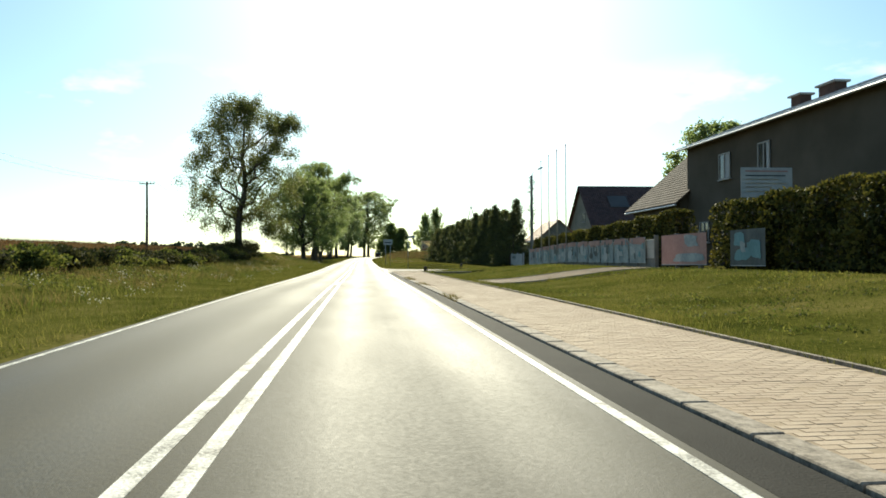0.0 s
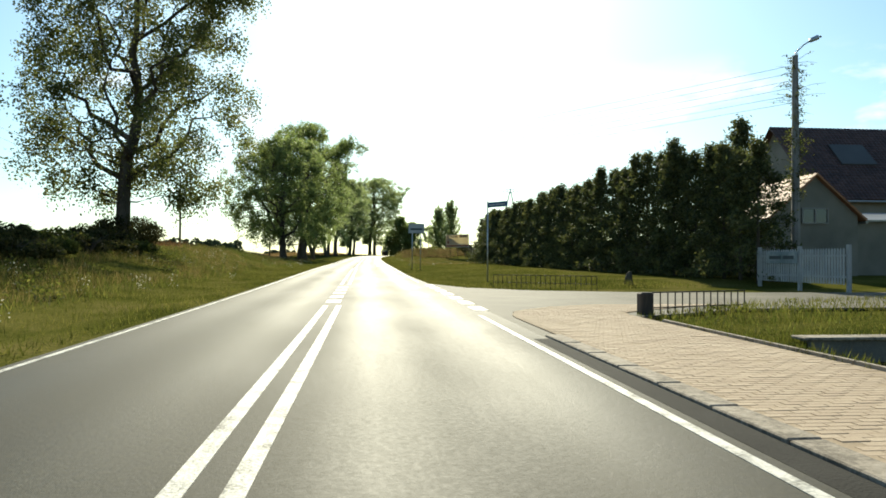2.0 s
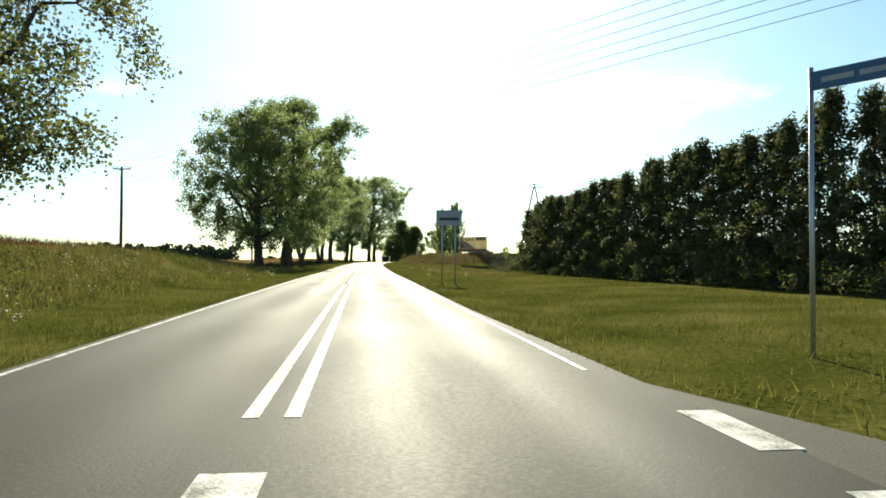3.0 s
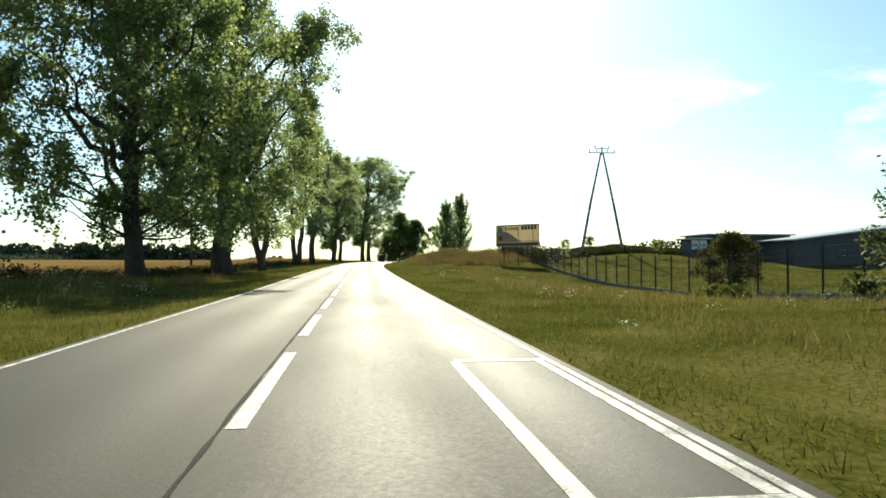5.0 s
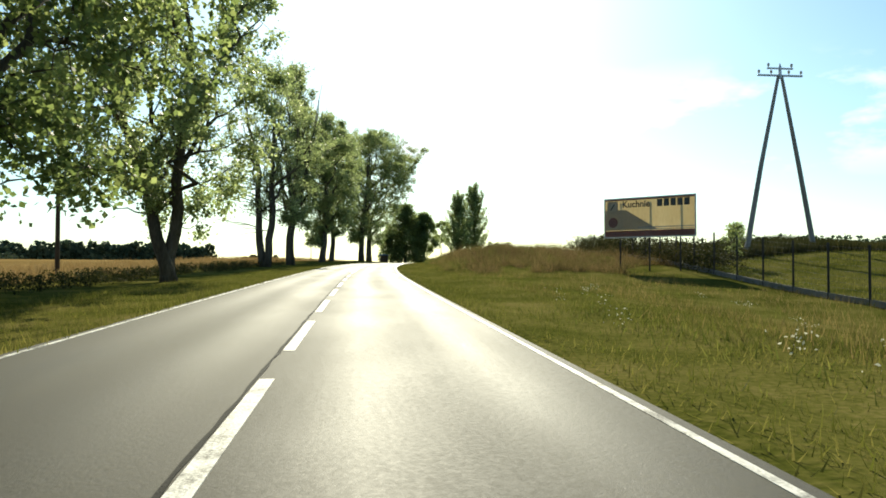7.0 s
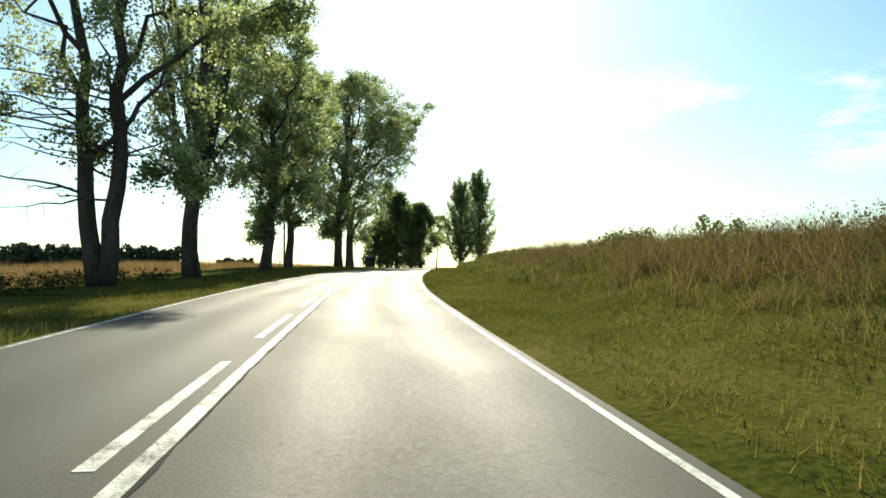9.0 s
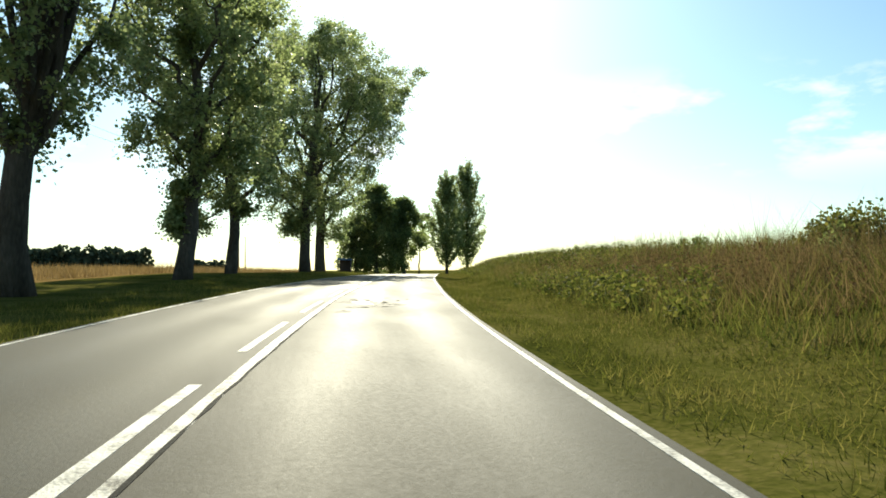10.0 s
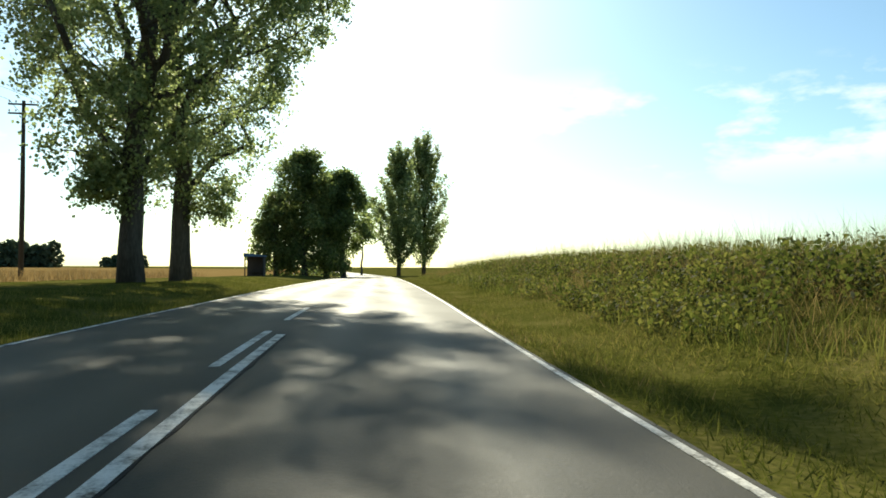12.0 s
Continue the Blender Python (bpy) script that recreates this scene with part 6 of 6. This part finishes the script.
def make_house():
    t = thing("house", "dark grey two-storey house with metal roof and brick chimneys", "house")
    x0, x1, y0, y1, z0, ze, zr = 21.5, 31.5, 16.0, 44.5, 0.3, 8.35, 10.2
    xm = (x0 + x1) / 2
    shell = Buf()
    shell.prism([(x0, y0, z0 - 0.6), (x1, y0, z0 - 0.6), (x1, y0, ze), (xm, y0, zr), (x0, y0, ze)], (0, 0.3, 0))
    shell.prism([(x0, y1 - 0.3, z0 - 0.6), (x1, y1 - 0.3, z0 - 0.6), (x1, y1 - 0.3, ze), (xm, y1 - 0.3, zr), (x0, y1 - 0.3, ze)], (0, 0.3, 0))
    shell.box(x0, y0 + 0.3, z0 - 0.6, x0 + 0.3, y1 - 0.3, ze).box(x1 - 0.3, y0 + 0.3, z0 - 0.6, x1, y1 - 0.3, ze)
    part("wall", shell, GREY_RENDER, t)
    for s, xe in ((-1, x0 - 0.55), (1, x1 + 0.55)):
        zl = ze - 0.55 * (zr - ze) / (xm - x0)
        roof = Buf().prism([(xe, y0 - 0.5, zl + 0.03), (xm, y0 - 0.5, zr + 0.03), (xm, y1 + 0.5, zr + 0.03), (xe, y1 + 0.5, zl + 0.03)], (0, 0, 0.10))
        part("roof", roof, SHEET_ROOF, t)
        seams = Buf()
        for k in range(30):
            y = y0 - 0.4 + k * (y1 - y0 + 0.8) / 29
            seams.prism([(xe, y, zl + 0.13), (xm, y, zr + 0.13), (xm, y + 0.03, zr + 0.13), (xe, y + 0.03, zl + 0.13)], (0, 0, 0.03))
        part("roof_seams", seams, SHEET_ROOF, t, kind="stuff")
        part("gutter", Buf().tube([(xe - 0.05 * -s * -1, y0 - 0.5, zl), (xe, y1 + 0.5, zl)], [0.07, 0.07], 8), GALVANISED, t)
    for y, w in ((39.6, 1.0), (36.6, 1.5), (24.0, 1.2)):
        c = part("chimney", Buf().box(xm - 0.35, y - w / 2, zr - 0.5, xm + 0.35, y + w / 2, zr + 0.58, bevel=0.01), BRICK, t)
        part("cap", Buf().box(xm - 0.5, y - w / 2 - 0.15, zr + 0.58, xm + 0.5, y + w / 2 + 0.15, zr + 0.70, bevel=0.015), CONCRETE, c)
    for ya, yb, za, zb in ((38.65, 40.0, 5.7, 7.25), (34.4, 35.6, 5.75, 7.25), (23.0, 24.4, 5.4, 7.1), (41.4, 42.6, 2.0, 3.3), (33.5, 35.0, 2.0, 3.4), (26.0, 27.5, 2.0, 3.4)):
        make_window(t, x0, ya, yb, za, zb)
    for ya, yb, za, zb in ((38.72, 39.25, 5.78, 7.18), (34.45, 34.75, 5.83, 7.18)):
        part("curtain", Buf().box(x0 - 0.056, ya, za, x0 - 0.052, yb, zb), OLD_WHITE, t, "white drawn curtain")


make_house()


def gable_house(name, label, x0, x1, y0, y1, zb, ze, zr, axis, wall, tile, over=0.4, tiles=(40, 16), keep=0, sides=(0, 1)):
    t = thing(name, label, "house")
    sh = Buf()
    if axis == "y":
        m = (x0 + x1) / 2
        g = [(x0, zb), (x1, zb), (x1, ze), (m, zr), (x0, ze)]
        sh.prism([(x, y0, z) for x, z in g], (0, 0.25, 0)).prism([(x, y1 - 0.25, z) for x, z in g], (0, 0.25, 0))
        sh.box(x0, y0 + 0.25, zb, x0 + 0.25, y1 - 0.25, ze).box(x1 - 0.25, y0 + 0.25, zb, x1, y1 - 0.25, ze)
        k = (zr - ze) / (m - x0)
        slopes = [((x0 - over, y1 + over, ze - over * k), (0, -(y1 - y0 + 2 * over), 0), (m - x0 + over, 0, zr - ze + over * k)),
                  ((x1 + over, y0 - over, ze - over * k), (0, (y1 - y0 + 2 * over), 0), (-(x1 - m + over), 0, zr - ze + over * k))]
    else:
        m = (y0 + y1) / 2
        g = [(y0, zb), (y1, zb), (y1, ze), (m, zr), (y0, ze)]
        sh.prism([(x0, y, z) for y, z in g], (0.25, 0, 0)).prism([(x1 - 0.25, y, z) for y, z in g], (0.25, 0, 0))
        sh.box(x0 + 0.25, y0, zb, x1 - 0.25, y0 + 0.25, ze).box(x0 + 0.25, y1 - 0.25, zb, x1 - 0.25, y1, ze)
        k = (zr - ze) / (m - y0)
        slopes = [((x0 - over, y0 - over, ze - over * k), (x1 - x0 + 2 * over, 0, 0), (0, m - y0 + over, zr - ze + over * k)),
                  ((x1 + over, y1 + over, ze - over * k), (-(x1 - x0 + 2 * over), 0, 0), (0, -(y1 - m + over), zr - ze + over * k))]
    part("wall", sh, wall, t)
    for i, (o, a, u) in enumerate(slopes):
        o, a, u = Vector(o), Vector(a), Vector(u)
        roof = part("roof", Buf().prism([o, o + a, o + a + u, o + u], (0, 0, 0.08)), tile, t)
        if i in sides:
            tile_slope(roof, o + Vector((0, 0, 0.08)), a, u, tiles[0], tiles[1], tile, keep=keep if i == sides[0] else 0)
        part("gutter", Buf().tube([o + Vector((0, 0, -0.04)), o + a + Vector((0, 0, -0.04))], [0.07, 0.07], 8), GALVANISED, t)
    return t


ANNEX = gable_house("house", "house wing with a steep brown tiled roof", 21.0, 31.0, 44.6, 53.0, -0.2, 4.95, 9.2, "y", GREY_RENDER, TILE_BROWN, over=0.5, tiles=(36, 22), keep=300, sides=(0,))
make_window(ANNEX, 21.0, 47.5, 49.0, 2.0, 3.3)
FAR_HOUSE = gable_house("house", "large house with a dark tiled roof, skylight and dormer", 29.6, 46.0, 89.8, 100.4, -0.2, 5.2, 10.45, "x", CREAM_RENDER, TILE_DARK, over=0.5, tiles=(60, 26), keep=0, sides=(0,))
part("skylight", Buf().prism([(32.6, 91.9, 7.42), (35.2, 91.9, 7.42), (35.2, 93.5, 9.02), (32.6, 93.5, 9.02)], (0, -0.06, 0.08)), SHED_WALL, FAR_HOUSE)
_d = part("dormer", Buf().prism([(37.4, 89.9, 5.6), (40.0, 89.9, 5.6), (40.0, 89.9, 6.9), (38.7, 89.9, 8.1), (37.4, 89.9, 6.9)], (0, 2.8, 0)), CREAM_RENDER, FAR_HOUSE)
for _o, _a, _u in (((37.1, 92.9, 6.62), (0, -3.2, 0), (1.6, 0, 1.52)), ((40.3, 89.7, 6.62), (0, 3.2, 0), (-1.6, 0, 1.52))):
    _rf = Buf().prism([Vector(_o), Vector(_o) + Vector(_a), Vector(_o) + Vector(_a) + Vector(_u), Vector(_o) + Vector(_u)], (0, 0, 0.08))
    part("dormer_roof", _rf, TILE_ORANGE, _d)
window_south(FAR_HOUSE, 89.88, 38.1, 39.3, 6.0, 7.0)
window_south(FAR_HOUSE, 89.8, 32.0, 33.6, 1.8, 3.2)
make_window(FAR_HOUSE, 29.6, 93.4, 94.6, 5.6, 6.9)
GARAGE = gable_house("outbuilding", "cream outbuilding with a small gable and orange roof edge", 19.6, 24.2, 78.4, 84.5, -0.1, 3.1, 5.1, "y", CREAM_RENDER, TILE_ORANGE, over=0.3, tiles=(16, 9), keep=0)
window_south(GARAGE, 78.4, 21.2, 22.6, 2.7, 3.5)
LEAN = thing("lean_to", "pale grey lean-to shed beside the outbuilding", "shed")
part("wall", Buf().box(24.4, 79.5, -0.1, 31.0, 84.0, 2.9, bevel=0.01), CREAM_RENDER, LEAN)
part("roof", Buf().prism([(24.2, 79.2, 2.9), (31.2, 79.2, 2.9), (31.2, 84.2, 3.6), (24.2, 84.2, 3.6)], (0, 0, 0.08)), SHEET_ROOF, LEAN)


def make_shed(name, label, x0, x1, y0, y1, zb, h0, h1, white=False):
    t = thing(name, label, "shed")
    zz = zb
    part("wall", Buf().prism([(x0, y0, zz - 0.5), (x1, y0, zz - 0.5), (x1, y0, zz + h1), (x0, y0, zz + h0)], (0, y1 - y0, 0)), SHED_WALL, t)
    part("roof", Buf().prism([(x0 - 0.4, y0 - 0.5, zz + h0), (x1 + 0.4, y0 - 0.5, zz + h1), (x1 + 0.4, y0 - 0.5, zz + h1 + 0.15), (x0 - 0.4, y0 - 0.5, zz + h0 + 0.15)], (0, y1 - y0 + 1.0, 0)), SHEET_ROOF, t)
    n = int((x1 - x0) / 1.2)
    for k in range(n):
        part("wall_rib", Buf().box(x0 + 1.2 * k + 0.1, y0 - 0.03, zz - 0.3, x0 + 1.2 * k + 0.16, y0, zz + h0 - 0.1), SHED_WALL, t)
    if white:
        w = (x1 - x0) / 2
        for k in range(2):
            panel = part("wall_panel", Buf().box(x0 + w * k + 0.05, y0 - 0.06, zz + h0 * 0.47, x0 + w * (k + 1) - 0.05, y0 - 0.01, zz + h0 - 0.05, bevel=0.01), WHITE_PAINT, t, "white upper panel with dark openings")
            for dx, dz, dw, dh in ((0.12, 0.62, 0.16, 0.20), (0.42, 0.66, 0.30, 0.22), (0.40, 0.52, 0.14, 0.10), (0.74, 0.55, 0.12, 0.26)):
                part("opening", Buf().box(x0 + w * (k + dx), y0 - 0.075, zz + h0 * dz, x0 + w * (k + dx) + dw, y0 - 0.058, zz + h0 * dz + dh), BANNER_DARK, panel)


make_shed("shed", "small site cabin with white upper panels at the paddock edge", 38.05, 40.0, 188.2, 191.0, 0.85, 2.22, 2.22, True)
make_shed("shed", "long dark sheet-clad shed at the paddock edge", 40.45, 50.6, 188.6, 195.0, 0.85, 2.72, 2.66)
make_shed("shed", "large dark barn with a sloping roof", 45.6, 67.0, 180.0, 187.0, 0.62, 2.1, 4.75)


def make_shelter():
    x, y = 6.7, 336.0
    z = ground_z(x, y)
    t = thing("bus_shelter", "small dark roadside bus shelter under the trees", "bus shelter", (x, y, z), -8)
    part("roof", Buf().prism([(-1.15, -1.0, 2.2), (1.15, -1.0, 2.2), (1.15, -1.0, 2.36), (-1.15, -1.0, 2.6)], (0, 2.1, 0)), BLUE_SIGN, t, "dark blue sloping roof")
    part("back_wall", Buf().box(-1.0, 0.9, 0, 1.05, 1.0, 2.2), DARK_WOOD, t)
    part("side_wall", Buf().box(0.95, -0.8, 0, 1.05, 0.9, 2.2), DARK_WOOD, t)
    for dx in (-1.0, 1.0):
        part("post", Buf().box(dx - 0.06, -0.95, -0.2, dx + 0.06, -0.83, 2.2), BLACK_STEEL, t)
    part("bench", Buf().box(-0.8, 0.5, 0.42, 0.9, 0.88, 0.48, bevel=0.01), DARK_WOOD, t)


make_shelter()

# ---- footway pavers ----
def build_footway():
    walk_way = thing("footway", "reddish block-paved footway with dirt in the joints", "pavement", kind="structure")
    inner, outer = ([57.3, 58.4, 59.1, 59.8, 60.5], [2.42, 2.66, 3.15, 3.8, 5.0]), ([57.9, 58.7, 59.6, 60.5], [0.0, 0.75, 2.0, 3.4])
    bed = bays(-9, 60.5, lambda y: max(2.64 - 0.0034 * (y + 9), float(np.interp(y, *inner))), lambda y: 4.88 - 0.002 * (y + 9) + float(np.interp(y, *outer)), 0.0055, 0.10, 0.5)
    part("bedding", bed, JOINT, walk_way)
    rng = np.random.default_rng(17)
    v = [(-0.096, -0.046, 0), (0.096, -0.046, 0), (0.096, 0.046, 0), (-0.096, 0.046, 0), (-0.092, -0.042, 0.03), (0.092, -0.042, 0.03), (0.092, 0.042, 0.03), (-0.092, 0.042, 0.03)]
    f = [(4, 5, 6, 7), (0, 1, 5, 4), (1, 2, 6, 5), (2, 3, 7, 6), (3, 0, 4, 7)]
    me = Buf().add(v, f).mesh("paver", PAVER)
    rest, done = Buf(), 0
    va = np.array(v)
    rows = []
    y, j = 0.5, 0
    while y < 60.45:
        xa, xb = 2.66 - 0.0034 * (y + 9), 4.86 - 0.0018 * (y + 9) + float(np.interp(y, *outer))
        xa = max(xa, float(np.interp(y, *inner)))
        x = xa + 0.1 + (0.1 if j % 2 else 0.0)
        while x < xb - 0.08:
            rows.append((x, y))
            x += 0.2
        y += 0.1
        j += 1
    for x, y in rows:
        z = -0.022 + rng.normal() * 0.0012
        if done < 300 and 26.4 < y < 29.2:
            ob = new("paver", me)
            ob.parent = walk_way
            ob.matrix_basis = pose(x, y, z)
            done += 1
        else:
            rest.add(va + np.array([x, y, z]), f)
    part("paver_field", rest, PAVER, walk_way, kind="stuff")


build_footway()


def build_driveway():
    drive = thing("driveway", "reddish block-paved driveway crossing the grass to a gate", "pavement", kind="structure")
    near, far = lambda x: 28.1 + 0.28 * (x - 5), lambda x: 32.9 + 0.20 * (x - 5)
    xs = np.linspace(4.85, 15.2, 18)
    zs = [max(0.0, float(land(x, 31.5))) - 0.012 + 0.02 * (x > 5.4) for x in xs]
    bed = Buf()
    m = len(xs)
    v = [(x, near(x), z) for x, z in zip(xs, zs)] + [(x, far(x), z) for x, z in zip(xs, zs)] + [(x, near(x), z - 0.2) for x, z in zip(xs, zs)] + [(x, far(x), z - 0.2) for x, z in zip(xs, zs)]
    f = [(i, i + 1, m + i + 1, m + i) for i in range(m - 1)] + [(2 * m + i, 2 * m + i + 1, i + 1, i) for i in range(m - 1)] + [(m + i, m + i + 1, 3 * m + i + 1, 3 * m + i) for i in range(m - 1)]
    part("bedding", bed.add(v, f), JOINT, drive)
    rng = np.random.default_rng(18)
    v = np.array([(-0.096, -0.046, 0), (0.096, -0.046, 0), (0.096, 0.046, 0), (-0.096, 0.046, 0), (-0.088, -0.038, 0.03), (0.088, -0.038, 0.03), (0.088, 0.038, 0.03), (-0.088, 0.038, 0.03)])
    f = [(4, 5, 6, 7), (0, 1, 5, 4), (1, 2, 6, 5), (2, 3, 7, 6), (3, 0, 4, 7)]
    rest, x, j = Buf(), 4.97, 0
    while x < 15.1:
        y = near(x) + 0.06 + (0.05 if j % 2 else 0)
        z = float(np.interp(x, xs, zs)) - 0.02
        while y < far(x) - 0.05:
            rest.add(v + np.array([x, y, z + rng.normal() * 0.002]), f)
            y += 0.1
        x += 0.2
        j += 1
    part("paver_field", rest, PAVER, drive, kind="stuff")
    for edge in (near, far):
        for k in range(10):
            xa, xb = 5.3 + 0.98 * k, 5.3 + 0.98 * (k + 1) - 0.01
            za, zb = (float(np.interp(q, xs, zs)) for q in (xa, xb))
            s = 0.03 if edge is far else -0.03
            part("edging_stone", Buf().prism([(xa, edge(xa), za - 0.15), (xb, edge(xb), zb - 0.15), (xb, edge(xb), zb + 0.03), (xa, edge(xa), za + 0.03)], (0, 2 * s, 0)), DARK_CONCRETE, drive)


build_driveway()


# ---- the climb ----
def lie_on_rise():
    """Lift all that was laid out level onto the climb: upright things by their foot, long ones along their length."""
    bpy.context.view_layer.update()
    for top in [o for o in scene.objects if o.parent is None and o.type in ("MESH", "EMPTY")]:
        meshes = [o for o in (top, *top.children_recursive) if o.type == "MESH"]
        ends = [(o.matrix_world @ Vector(c)).y for o in meshes for c in o.bound_box]
        lo, hi = min(ends), max(ends)
        kind = top["kind"] if "kind" in top else ""
        if kind not in ("structure", "stuff") and (hi - lo < 24 or top.type == "EMPTY" and top.location.y != 0) and not (top.type == "MESH" and hi - lo > 24):
            foot = top.location.y if top.type == "EMPTY" and top.location.y != 0 else (lo + hi) / 2
            top.location.z += float(rise(foot))
            continue
        for o in meshes:
            if o.data.users > 1:
                o.location.z += float(rise(o.matrix_world.translation.y))
                continue
            v = np.empty(3 * len(o.data.vertices))
            o.data.vertices.foreach_get("co", v)
            v = v.reshape(-1, 3)
            m = np.array(o.matrix_world)
            v[:, 2] += rise(v @ m[1, :3] + m[1, 3])
            o.data.vertices.foreach_set("co", v.ravel())
            o.data.update()


lie_on_rise()
